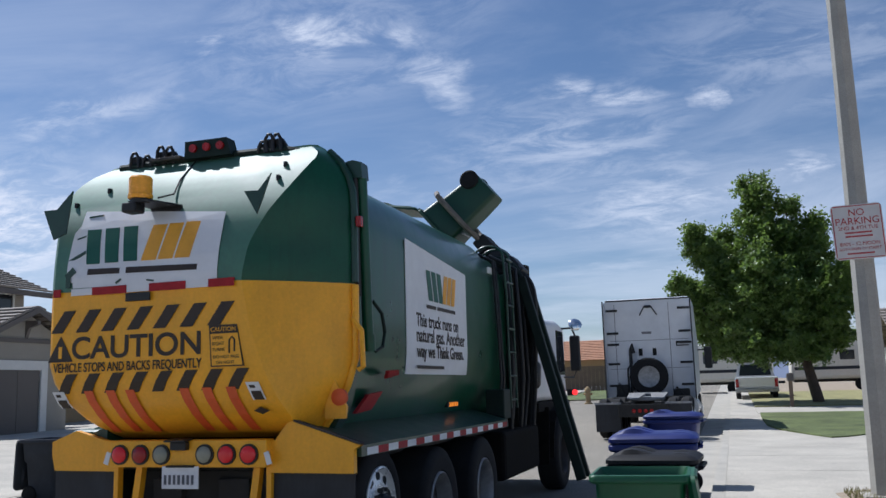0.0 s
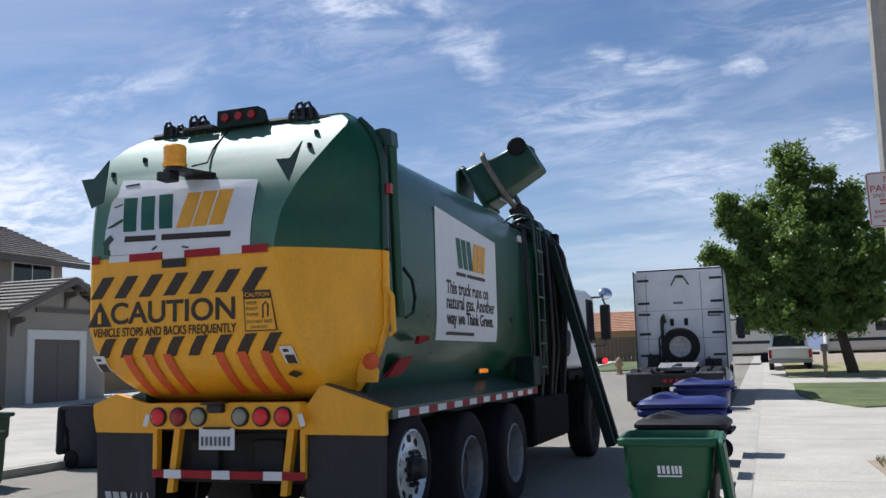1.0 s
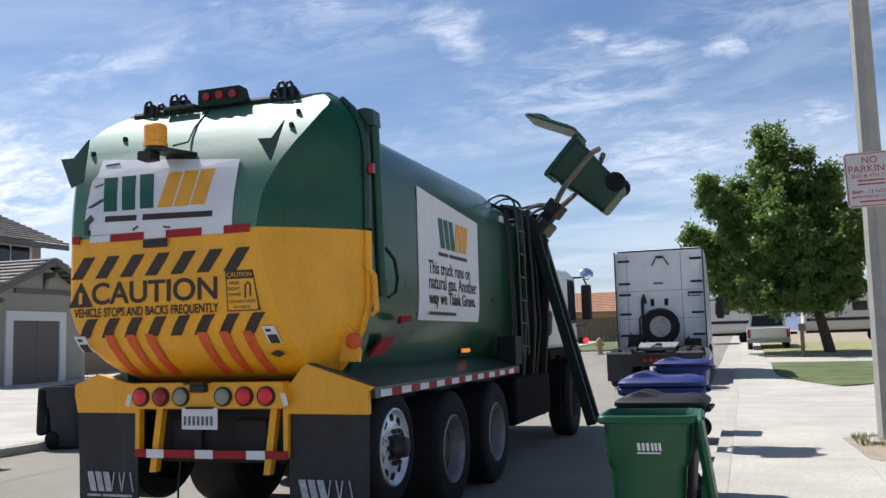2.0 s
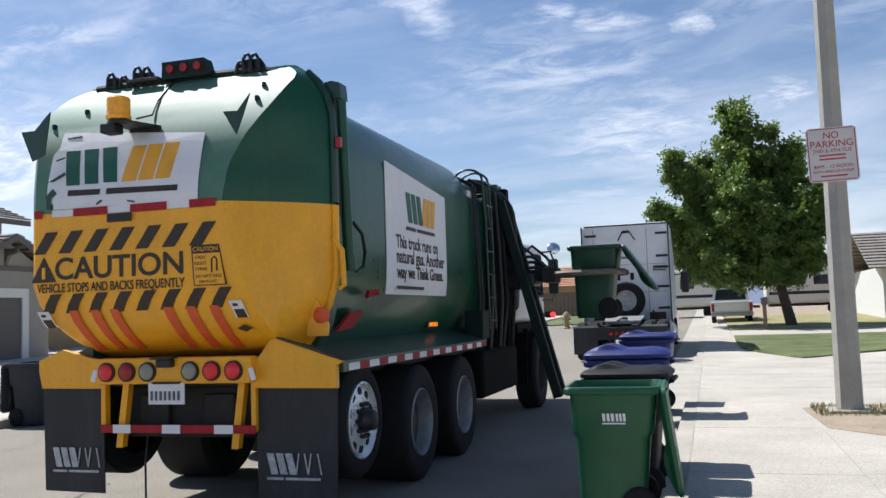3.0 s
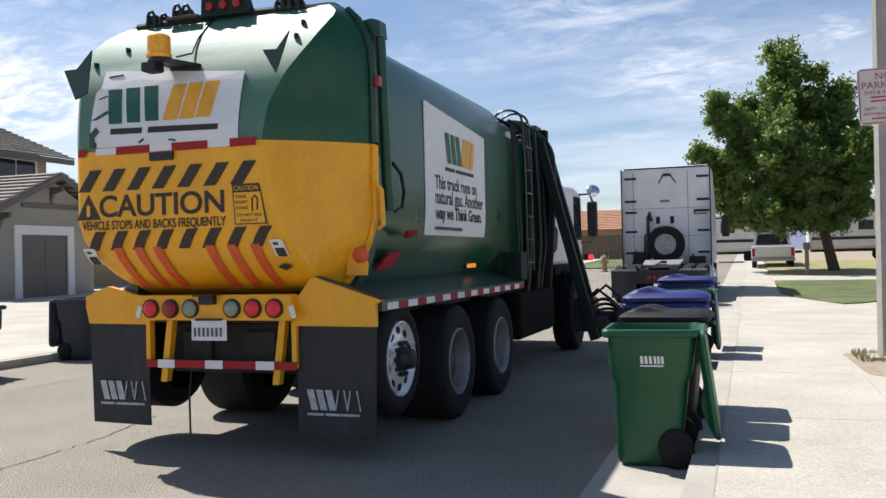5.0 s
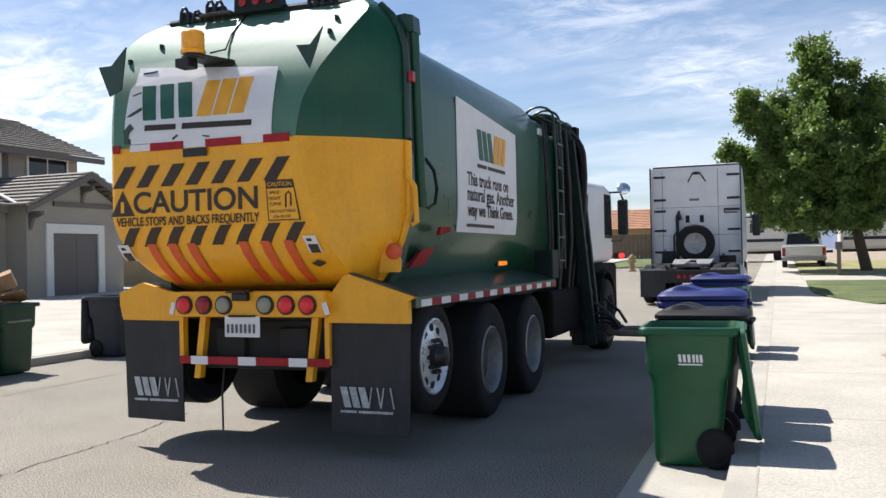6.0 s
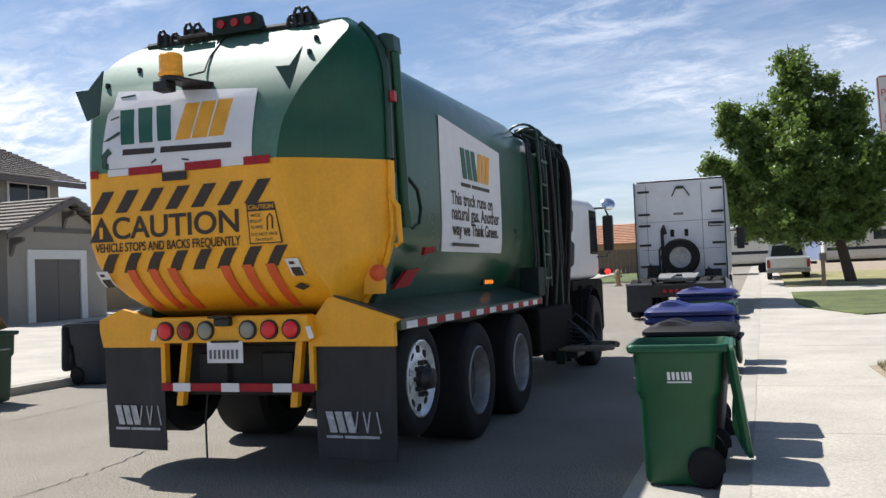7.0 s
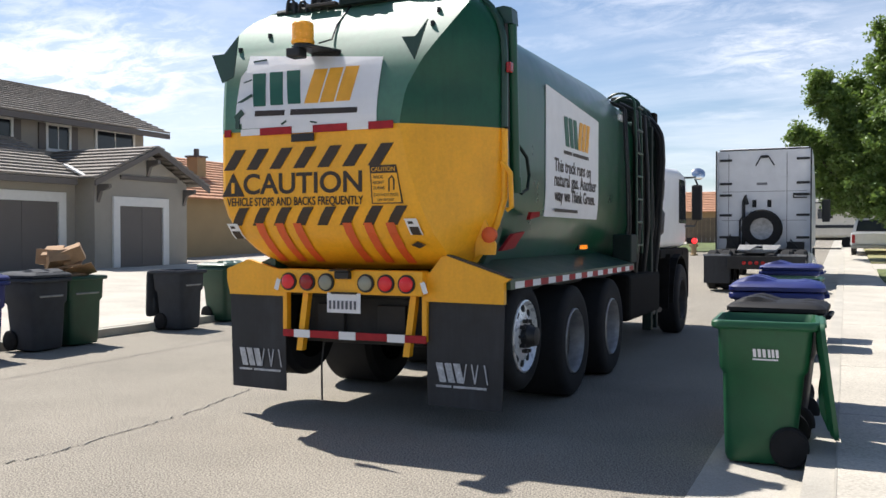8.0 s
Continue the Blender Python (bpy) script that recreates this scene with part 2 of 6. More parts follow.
M = dict(
    asphalt=mat("asphalt", (0.25, 0.226, 0.187), 0.95, vary=0.17, scale=0.5, bump=0.18, bscale=85, fine=0.8, spec=0.2),
    crack=mat("crack_filler", (0.03, 0.03, 0.03), 0.85),
    concrete=mat("concrete", (0.44, 0.405, 0.343), 0.9, vary=0.2, scale=0.6, bump=0.35, bscale=55, fine=0.2),
    gutter=mat("gutter_concrete", (0.40, 0.372, 0.32), 0.9, vary=0.16, scale=1.5, bump=0.3, bscale=80, fine=0.12),
    joint=mat("joint", (0.36, 0.335, 0.285), 0.95),
    grass=mat("lawn", (0.105, 0.13, 0.042), 0.95, vary=0.5, scale=0.8, bump=0.8, bscale=70, fine=0.4),
    drygrass=mat("dry_lawn", (0.27, 0.25, 0.11), 0.95, vary=0.3, scale=1.2, bump=0.8, bscale=70, fine=0.35),
    dirt=mat("dirt", (0.33, 0.265, 0.19), 0.95, vary=0.2, scale=3, bump=0.8, bscale=60, fine=0.3),
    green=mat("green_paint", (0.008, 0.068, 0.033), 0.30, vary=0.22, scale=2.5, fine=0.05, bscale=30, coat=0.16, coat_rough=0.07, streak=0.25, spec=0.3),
    # faded paint; the sunlight on the hood is also mixed into its pale colour
    faded=mat("faded_sunlit_green_paint", (0.045, 0.155, 0.09), 0.62, vary=0.22, scale=3.0, fine=0.08, bscale=25, coat=0.5, coat_rough=0.62, streak=0.12, spec=0.9),
    dgreen=mat("dark_green_paint", (0.010, 0.045, 0.028), 0.4, vary=0.25, scale=5, coat=0.2),
    yellow=mat("yellow_paint", (0.86, 0.405, 0.012), 0.46, vary=0.08, scale=3, fine=0.05, bscale=40, coat=0.2, streak=0.09, spec=0.4),
    worn_mark=mat("worn_pale_print", (0.42, 0.43, 0.45), 0.7, vary=0.35, scale=14, fine=0.2, bscale=60),
    white=mat("white_vinyl", (0.74, 0.74, 0.75), 0.45, vary=0.06, scale=5),
    mast=mat("grimy_mast_paint", (0.006, 0.016, 0.012), 0.6, vary=0.4, scale=6, spec=0.3),
    worn_steel=mat("worn_steel", (0.17, 0.145, 0.12), 0.6, 0.2, vary=0.4, scale=9),
    grime=mat("oily_grime", (0.010, 0.009, 0.008), 0.85, vary=0.5, scale=5, spec=0.15),
    black=mat("black_steel", (0.012, 0.012, 0.013), 0.5, vary=0.4, scale=6),
    frame=mat("grimy_frame_steel", (0.018, 0.017, 0.016), 0.75, vary=0.5, scale=5),
    decal=mat("black_vinyl", (0.035, 0.022, 0.014), 0.55, vary=0.25, scale=9),
    red=mat("red_reflective_tape", (0.34, 0.018, 0.024), 0.55, vary=0.2, scale=15, spec=0.25),
    orange=mat("orange_stripe", (0.66, 0.10, 0.02), 0.5, vary=0.12, scale=10),
    amber=mat("amber_lens", (0.95, 0.40, 0.02), 0.25, vary=0.12, scale=30),
    logo_green=mat("logo_green", (0.015, 0.10, 0.06), 0.5),
    logo_gold=mat("logo_gold", (0.80, 0.38, 0.03), 0.5),
    rubber=mat("tyre_rubber", (0.012, 0.012, 0.013), 0.82, vary=0.35, scale=12, bump=0.15, bscale=60, spec=0.3),
    flap=mat("mudflap_rubber", (0.017, 0.018, 0.021), 0.62, vary=0.4, scale=4, streak=-0.6),
    dish=mat("rusty_dark_steel", (0.055, 0.048, 0.042), 0.6, 0.2, vary=0.45, scale=9),
    alu=mat("polished_aluminium", (0.80, 0.80, 0.80), 0.28, 0.45, vary=0.12, scale=10),
    rim=mat("dull_steel_rim", (0.30, 0.30, 0.30), 0.5, 0.4, vary=0.3, scale=9),
    hole=mat("dark_opening", (0.008, 0.008, 0.008), 0.8),
    lamp_red=mat("red_lens", (0.33, 0.012, 0.012), 0.25, vary=0.1),
    lamp_on=mat("lit_red_lens", (0.60, 0.02, 0.025), 0.25, vary=0.1, emit=0.07),
    lamp_bright=mat("bright_red_lens", (1.0, 0.03, 0.03), 0.3, emit=1.6),
    lamp_clear=mat("clear_lens", (0.27, 0.27, 0.21), 0.2, vary=0.15),
    lamp_amber=mat("lit_amber_lens", (1.0, 0.28, 0.01), 0.3, emit=1.0),
    plate=mat("plate_white", (0.72, 0.72, 0.74), 0.45),
    plate_blue=mat("plate_blue", (0.10, 0.10, 0.12), 0.5),
    bin_green=mat("green_bin_plastic", (0.007, 0.080, 0.030), 0.46, vary=0.15, scale=5, fine=0.06, bscale=120, bump=0.06),
    bin_green_dark=mat("dark_green_bin_plastic", (0.006, 0.048, 0.024), 0.45, vary=0.2, scale=5, fine=0.06, bscale=120, bump=0.06),
    bin_grey=mat("grey_bin_plastic", (0.043, 0.047, 0.056), 0.75, vary=0.18, scale=5, bump=0.06, bscale=120, spec=0.2),
    bin_black=mat("charcoal_bin_plastic", (0.016, 0.016, 0.018), 0.6, vary=0.2, scale=5, spec=0.18),
    bin_blue=mat("blue_bin_plastic", (0.010, 0.019, 0.135), 0.46, vary=0.15, scale=5, bump=0.06, bscale=120),
    cardboard=mat("cardboard", (0.36, 0.22, 0.12), 0.85, vary=0.2, scale=8),
    semi=mat("white_fibreglass", (0.66, 0.67, 0.69), 0.35, vary=0.08, scale=2),
    seam=mat("panel_seam", (0.17, 0.17, 0.18), 0.6),
    glass=mat("dark_glass", (0.02, 0.024, 0.03), 0.06, vary=0.1),
    chrome=mat("chrome", (0.8, 0.8, 0.8), 0.12, 1.0, vary=0.08),
    stucco=mat("grey_stucco", (0.31, 0.285, 0.245), 0.92, vary=0.07, scale=1.2, bump=0.4, bscale=70, fine=0.08),
    stucco_tan=mat("tan_stucco", (0.36, 0.26, 0.14), 0.92, vary=0.07, scale=1.2, bump=0.4, bscale=70),
    trim=mat("white_trim", (0.66, 0.65, 0.62), 0.7, vary=0.05),
    garage=mat("brown_garage_door", (0.115, 0.10, 0.09), 0.55, vary=0.06, scale=2),
    tile=mat("grey_roof_tile", (0.23, 0.205, 0.18), 0.9, vary=0.2, scale=2.5, fine=0.2, bscale=12, bump=0.3),
    tile_red=mat("terracotta_tile", (0.42, 0.22, 0.13), 0.9, vary=0.2, scale=2.5, fine=0.2, bscale=12, bump=0.3),
    pole=mat("pole_concrete", (0.36, 0.345, 0.31), 0.85, vary=0.12, scale=3, bump=0.3, bscale=90, fine=0.14),
    sign=mat("sign_white", (0.58, 0.56, 0.55), 0.5, vary=0.05),
    sign_red=mat("sign_red", (0.42, 0.05, 0.05), 0.5),
    bark=mat("bark", (0.075, 0.055, 0.04), 0.95, vary=0.3, scale=9, bump=1.0, bscale=30),
    leaf=mat("leaf", (0.105, 0.17, 0.042), 0.42, vary=0.5, scale=1.6),
    wood=mat("fence_wood", (0.17, 0.125, 0.09), 0.9, vary=0.2, scale=3),
    # the blue of distant haze is mixed into the hills' colour
    hazed_hill=mat("hazed_hill", (0.16, 0.19, 0.27), 1.0, vary=0.1, scale=0.003),
    camper=mat("camper_white", (0.72, 0.69, 0.62), 0.5, vary=0.06),
    truck_white=mat("pickup_white", (0.66, 0.66, 0.66), 0.3, coat=0.4, vary=0.05),
)


# leaves let part of the light through
_n, _l = M["leaf"].node_tree.nodes, M["leaf"].node_tree.links
_t = _n.new("ShaderNodeBsdfTranslucent")
_t.inputs["Color"].default_value = (0.22, 0.33, 0.06, 1)
_m = _n.new("ShaderNodeMixShader")
_m.inputs[0].default_value = 0.34
_l.new(_n["Principled BSDF"].outputs[0], _m.inputs[1]), _l.new(_t.outputs[0], _m.inputs[2])
_l.new(_m.outputs[0], _n["Material Output"].inputs["Surface"])


# ---- mesh helpers (world metres; part() shifts into its thing's space) ----
BASE = {}


def thing(name, base, label, category, group="", kind=""):
    ob = new(name)
    ob.empty_display_size = 0.2
    ob.matrix_basis = pose(*base) if len(base) == 3 else pose(*base[:3], 0, 0, base[3])
    BASE[ob.name] = ob.matrix_basis.copy()
    return tagged(ob, label, category, group, kind)


def finish(name, bm, material, smooth=False):
    me = bpy.data.meshes.new(name)
    bm.normal_update()
    bm.to_mesh(me)
    bm.free()
    for m in (material if isinstance(material, (list, tuple)) else [material]):
        me.materials.append(m)
    if smooth:
        me.shade_smooth()
        me.set_sharp_from_angle(angle=radians(38))
    return me


def islands(bm):
    """Each loose piece of a bmesh as a bmesh of its own."""
    left, out = set(bm.verts), []
    while left:
        seed = next(v for v in bm.verts if v in left)
        grown, todo = {seed}, [seed]
        while todo:
            for e in todo.pop().link_edges:
                for v in e.verts:
                    if v not in grown:
                        grown.add(v)
                        todo.append(v)
        left -= grown
        order = [v for v in bm.verts if v in grown]
        one, idx = bmesh.new(), {}
        for v in order:
            idx[v] = one.verts.new(v.co)
        for f in bm.faces:
            if f.verts[0] in idx:
                one.faces.new([idx[v] for v in f.verts])
        out.append(one)
    return out


def pieces(name, bm, material, parent, label="", smooth=False):
    """Each loose piece as a part of its own."""
    return [part(name, b, material, parent, label, smooth) for b in islands(bm)]


def part(name, bm, material, parent, label="", smooth=False, at=None):
    """One mesh under a thing or a part. at: the part's own origin in the world, for parts that turn."""
    pm = BASE.get(parent.name, Matrix())
    m = pm if at is None else Matrix.Translation(at)
    bm.transform(m.inverted())
    ob = new(name, finish(name, bm, material, smooth))
    ob.parent = parent
    ob.matrix_basis = pm.inverted() @ m
    BASE[ob.name] = m.copy()
    return tagged(ob, label)


def single(name, bm, material, label, category, kind="", group="", smooth=False):
    ob = new(name, finish(name, bm, material, smooth))
    BASE[ob.name] = Matrix()
    return tagged(ob, label, category, group, kind)


def box(bm, x0, x1, y0, y1, z0, z1, bevel=0.0, rot=None):
    r = bmesh.ops.create_cube(bm, size=1)
    m = Matrix.Translation(((x0 + x1) / 2, (y0 + y1) / 2, (z0 + z1) / 2)) @ (rot or Matrix()) @ Matrix.Diagonal((abs(x1 - x0), abs(y1 - y0), abs(z1 - z0), 1))
    bmesh.ops.transform(bm, matrix=m, verts=r["verts"])
    if bevel:
        e = list({e for v in r["verts"] for e in v.link_edges})
        bmesh.ops.bevel(bm, geom=e, offset=bevel, segments=2, affect="EDGES", profile=0.5)
    return bm


def boxm(*a, **k):
    return box(bmesh.new(), *a, **k)


def cyl(bm, p, q, r, r2=None, seg=20, caps=True):
    p, q = Vector(p), Vector(q)
    d = q - p
    m = Matrix.Translation((p + q) / 2) @ d.to_track_quat("Z", "Y").to_matrix().to_4x4()
    bmesh.ops.create_cone(bm, cap_ends=caps, segments=seg, radius1=r, radius2=r if r2 is None else r2, depth=d.length, matrix=m)
    return bm


def tube(bm, pts, r, seg=8):
    """A round bar or hose along points."""
    pts = [Vector(p) for p in pts]
    rings = []
    for i, p in enumerate(pts):
        d = (pts[min(i + 1, len(pts) - 1)] - pts[max(i - 1, 0)]).normalized()
        a = d.cross(Vector((0.31, 0.77, 0.55))).normalized()
        b = d.cross(a)
        rings.append([bm.verts.new(p + r * (math.cos(t) * a + math.sin(t) * b)) for t in [2 * math.pi * k / seg for k in range(seg)]])
    for u, v in zip(rings, rings[1:]):
        for k in range(seg):
            bm.faces.new((u[k], u[(k + 1) % seg], v[(k + 1) % seg], v[k]))
    bm.faces.new(rings[0][::-1]), bm.faces.new(rings[-1])
    return bm


def arc(a, b, sag, n=10):
    """Points from a to b that hang (sag below 0: rise) between them."""
    a, b = Vector(a), Vector(b)
    return [a.lerp(b, i / n) - Vector((0, 0, sag * 4 * (i / n) * (1 - i / n))) for i in range(n + 1)]


def loft(bm, rings, cap=True):
    vs = [[bm.verts.new(p) for p in ring] for ring in rings]
    n = len(vs[0])
    for u, v in zip(vs, vs[1:]):
        for k in range(n):
            bm.faces.new((u[k], u[(k + 1) % n], v[(k + 1) % n], v[k]))
    if cap:
        bm.faces.new(vs[0][::-1]), bm.faces.new(vs[-1])
    bmesh.ops.recalc_face_normals(bm, faces=bm.faces)
    return bm


def prism(bm, pts, vec):
    """A flat polygon pushed along a vector."""
    a = [bm.verts.new(p) for p in pts]
    b = [bm.verts.new(Vector(p) + Vector(vec)) for p in pts]
    f = [bm.faces.new(a[::-1]), bm.faces.new(b)]
    n = len(a)
    f += [bm.faces.new((a[k], a[(k + 1) % n], b[(k + 1) % n], b[k])) for k in range(n)]
    bmesh.ops.recalc_face_normals(bm, faces=f)
    return bm


def lathe(bm, prof, seg=32, m=None, cap=True):
    """A profile (radius, along) spun round the local z axis."""
    rings = [[Vector((r * math.cos(t), r * math.sin(t), h)) for t in [2 * math.pi * k / seg for k in range(seg)]] for r, h in prof]
    if m is not None:
        rings = [[m @ p for p in ring] for ring in rings]
    return loft(bm, rings, cap)


def rrect(cx, cz, hx, hz, r, n=6):
    """A rounded rectangle as (u, v) points."""
    out = []
    for sx, sz, t0 in ((1, 1, 0), (-1, 1, 90), (-1, -1, 180), (1, -1, 270)):
        for k in range(n + 1):
            t = radians(t0 + 90 * k / n)
            out.append((cx + sx * (hx - r) + r * math.cos(t), cz + sz * (hz - r) + r * math.sin(t)))
    return out


def text_mesh(s, width, m, extrude=0.001, bold=0.0):
    """Writing as a bmesh, scaled to a width, set by the pose m (its x runs along the line, its y up)."""
    cu = bpy.data.curves.new("writing", "FONT")
    cu.body, cu.extrude, cu.align_x, cu.offset = s, extrude, "LEFT", bold
    ob = new("writing", cu)
    dg = bpy.context.evaluated_depsgraph_get()
    me = bpy.data.meshes.new_from_object(ob.evaluated_get(dg))
    bm = bmesh.new()
    bm.from_mesh(me)
    bpy.data.objects.remove(ob)
    bpy.data.curves.remove(cu)
    bpy.data.meshes.remove(me)
    xs = [v.co.x for v in bm.verts]
    k = width / (max(xs) - min(xs))
    bm.transform(m @ Matrix.Diagonal((k, k, 1, 1)) @ Matrix.Translation((-min(xs), 0, 0)))
    return bm


REAR = Euler((radians(90), 0, 0)).to_matrix().to_4x4()
SIDE = Euler((radians(90), 0, radians(90))).to_matrix().to_4x4()


def rise(y):
    """The street climbs gently ahead."""
    d = max(0.0, y - 24)
    return 0.022 * d if d < 60 else 1.32


# ---- ground ----
def strip(name, x0, x1, y0, y1, z, material, label, category, step=4.0, zfun=None, thick=0.0, parent=None):
    """A sheet of ground that follows the street's climb."""
    bm = bmesh.new()
    n = max(1, int((y1 - y0) / step))
    rows = []
    for i in range(n + 1):
        y = y0 + (y1 - y0) * i / n
        zz = [z + rise(y) if zfun is None else zfun(x, y) for x in (x0, x1)]
        rows.append([bm.verts.new((x0, y, zz[0])), bm.verts.new((x1, y, zz[1]))])
    for a, b in zip(rows, rows[1:]):
        bm.faces.new((a[0], a[1], b[1], b[0]))
    if thick:
        r = bmesh.ops.extrude_face_region(bm, geom=list(bm.faces))
        bmesh.ops.translate(bm, verts=[v for v in r["geom"] if isinstance(v, bmesh.types.BMVert)], vec=(0, 0, -thick))
        bmesh.ops.recalc_face_normals(bm, faces=bm.faces)
    if parent is not None:
        return part(name, bm, material, parent)
    return single(name, bm, material, label, category, "structure")


CURB_R, CURB_L = -0.22, -9.75
strip("ground", -900, 900, -300, 2500, -0.08, M["dirt"], "dry brown earth that reaches the hills", "ground", 8)
strip("road", CURB_L, -0.82, -40, 120, 0.0, M["asphalt"], "pale worn asphalt street with fine cracks", "road", 4, thick=0.05)
strip("gutter", -0.82, CURB_R, -40, 120, 0.004, M["gutter"], "pale concrete gutter along the kerb", "gutter", 4, thick=0.05)
strip("kerb", CURB_R, -0.06, -40, 120, 0.115, M["gutter"], "low rounded concrete kerb", "kerb", 4, thick=0.2)
strip("pavement", -0.057, 9.0, -40, 33.4, 0.12, M["concrete"], "sunlit concrete pavement and driveway with joints", "pavement", 4, thick=0.2)
strip("pavement_2", -0.057, 0.85, 33.4, 120, 0.12, M["concrete"], "narrow concrete pavement beside the lawn", "pavement", 4, thick=0.2)
bm = bmesh.new()
top = [bm.verts.new((x, y, 0.165 + rise(y))) for x, y in ((0.93, 33.3), (0.90, 30.0), (0.95, 27.6), (1.15, 26.2), (1.53, 25.1), (1.9, 23.9), (2.18, 23.1), (2.6, 23.4), (3.2, 24.3), (4.4, 25.4), (6.5, 26.4), (8.9, 26.8), (8.9, 33.3))]
bm.faces.new(top)
r = bmesh.ops.extrude_face_region(bm, geom=list(bm.faces))
bmesh.ops.translate(bm, verts=[v for v in r["geom"] if isinstance(v, bmesh.types.BMVert)], vec=(0, 0, -0.1))
bmesh.ops.recalc_face_normals(bm, faces=bm.faces)
single("lawn", bm, M["grass"], "mown green front lawn with a curved edge", "lawn", "structure")
strip("driveway", 0.858, 14.0, 33.5, 37.5, 0.125, M["concrete"], "concrete driveway beyond the lawn", "driveway", 2, thick=0.2)
strip("lawn_2", 0.858, 14.0, 37.5, 52, 0.17, M["drygrass"], "yellowed lawn under the tree", "lawn", 2, thick=0.2)
strip("kerb_2", CURB_L - 0.16, CURB_L, -40, 120, 0.115, M["gutter"], "low concrete kerb across the street", "kerb", 4, thick=0.2)


def left_slope(x, y):
    return 0.12 + rise(y) + 0.33 * min(1.0, max(0.0, (-11.4 - x) / 8.0))


strip("pavement_3", CURB_L - 1.6, CURB_L - 0.165, -40, 120, 0.12, M["concrete"], "concrete pavement across the street", "pavement", 4, thick=0.2)
strip("driveway_2", -19.5, CURB_L - 1.605, -20, 30.0, 0.12, M["concrete"], "broad pale concrete driveways that climb to the garages", "driveway", 3, zfun=left_slope, thick=0.2)
strip("yard", -60, -19.505, -20, 60.0, 0.12, M["concrete"], "concrete apron before the houses", "driveway", 3, zfun=left_slope, thick=0.2)


# ---- the refuse truck ----
TX = -3.55                       # centre line
truck = thing("garbage_truck", (TX, 10.0, 0.0), "green and yellow side-loading refuse truck halted in the street", "garbage truck")


def yr(z):
    """The tailgate's rear surface."""
    prof = ((1.20, 6.62), (1.26, 6.48), (1.36, 6.34), (1.48, 6.235), (1.62, 6.17), (1.75, 6.15), (2.36, 6.15), (2.50, 6.172), (2.64, 6.212), (2.78, 6.258), (2.91, 6.322), (3.04, 6.405), (3.16, 6.495), (3.26, 6.59), (3.33, 6.68), (3.37, 6.76))
    for (z0, y0), (z1, y1) in zip(prof, prof[1:]):
        if z <= z1:
            return y0 + (y1 - y0) * max(0.0, (z - z0) / (z1 - z0))
    return prof[-1][1]


CREASE = ((1.2, -2.78), (1.35, -2.74), (1.6, -2.82), (1.9, -2.93), (2.27, -3.02), (2.55, -2.98), (2.75, -2.89), (3.0, -2.74), (3.2, -2.64), (3.38, -2.62))


def gate_ring(z):
    """The tailgate's outline at a height: a flat rear with a swept corner."""
    y = yr(z)
    low = max(0.0, min(1.0, (1.75 - z) / 0.55))
    top = max(0.0, min(1.0, (z - 2.74) / 0.63))
    xl, xr = -4.69 + 0.30 * low ** 1.5 - (min(0.14, 0.6 * (y - 6.15)) if z > 2.3 else 0.0) + 0.26 * top ** 6, -2.43 - 0.30 * low ** 1.5 - 0.30 * top ** 3.5
    xc = -3.02
    for (z0, c0), (z1, c1) in zip(CREASE, CREASE[1:]):
        if z0 <= z <= z1:
            xc = c0 + (c1 - c0) * (z - z0) / (z1 - z0)
    xc = min(xc, xr - 0.06)
    pts = [(xl + 0.06, 6.76, z), (xl, min(y + 0.25, 6.75), z), (xl + 0.03, min(y + 0.06, 6.74), z), (xl + 0.10, min(y, 6.73), z), (xc, min(y, 6.73), z)]
    for k in range(1, 9):
        t = k / 8
        e = 0.8 * t + 0.2 * math.sin(t * math.pi / 2)
        s = 0.8 * t + 0.2 * (1 - math.cos(t * math.pi / 2))
        pts.append((xc + (xr - xc) * e, min(y, 6.73) + (6.76 - min(y, 6.73)) * s, z))
    return pts


SEAM = 2.285
zl = [1.20, 1.23, 1.26, 1.31, 1.36, 1.42, 1.48, 1.55, 1.62, 1.75, 2.0, SEAM]
zu = [SEAM + 0.001, 2.36, 2.43, 2.50, 2.57, 2.64, 2.71, 2.78, 2.84, 2.91, 2.97, 3.04, 3.10, 3.16, 3.21, 3.26, 3.30, 3.33, 3.355, 3.37]
gate = part("tailgate", loft(bmesh.new(), [gate_ring(z) for z in zl]), M["yellow"], truck, "bulging yellow lower tailgate", True)
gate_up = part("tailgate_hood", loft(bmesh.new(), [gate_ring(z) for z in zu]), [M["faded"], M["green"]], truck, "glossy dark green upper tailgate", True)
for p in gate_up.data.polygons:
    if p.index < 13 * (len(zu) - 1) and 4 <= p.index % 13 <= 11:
        p.material_index = 1  # the swept corner gets the darker body green, its shade set by colour
for e in gate_up.data.edges:
    if all(v % 13 == 4 for v in e.vertices):
        e.use_edge_sharp = True


edge = [gate_ring(z)[-1] for z in (1.24, 1.31, 1.42, 1.55, 1.75, 2.0, SEAM - 0.01)]
part("edge_flange", tube(bmesh.new(), [(x + 0.005, y - 0.02, z) for x, y, z in edge], 0.028, 8), M["yellow"], truck, "raised yellow edge flange", True)
part("edge_seal", tube(bmesh.new(), [(x - 0.055, y - 0.055, z) for x, y, z in edge], 0.009, 6), M["frame"], truck, "", True)
edge = [gate_ring(z)[-1] for z in (SEAM + 0.01, 2.6, 2.8, 2.97, 3.1, 3.21, 3.30)]
part("edge_flange", tube(bmesh.new(), [(x + 0.005, y - 0.02, z) for x, y, z in edge], 0.028, 8), M["dgreen"], truck, "raised green edge flange", True)


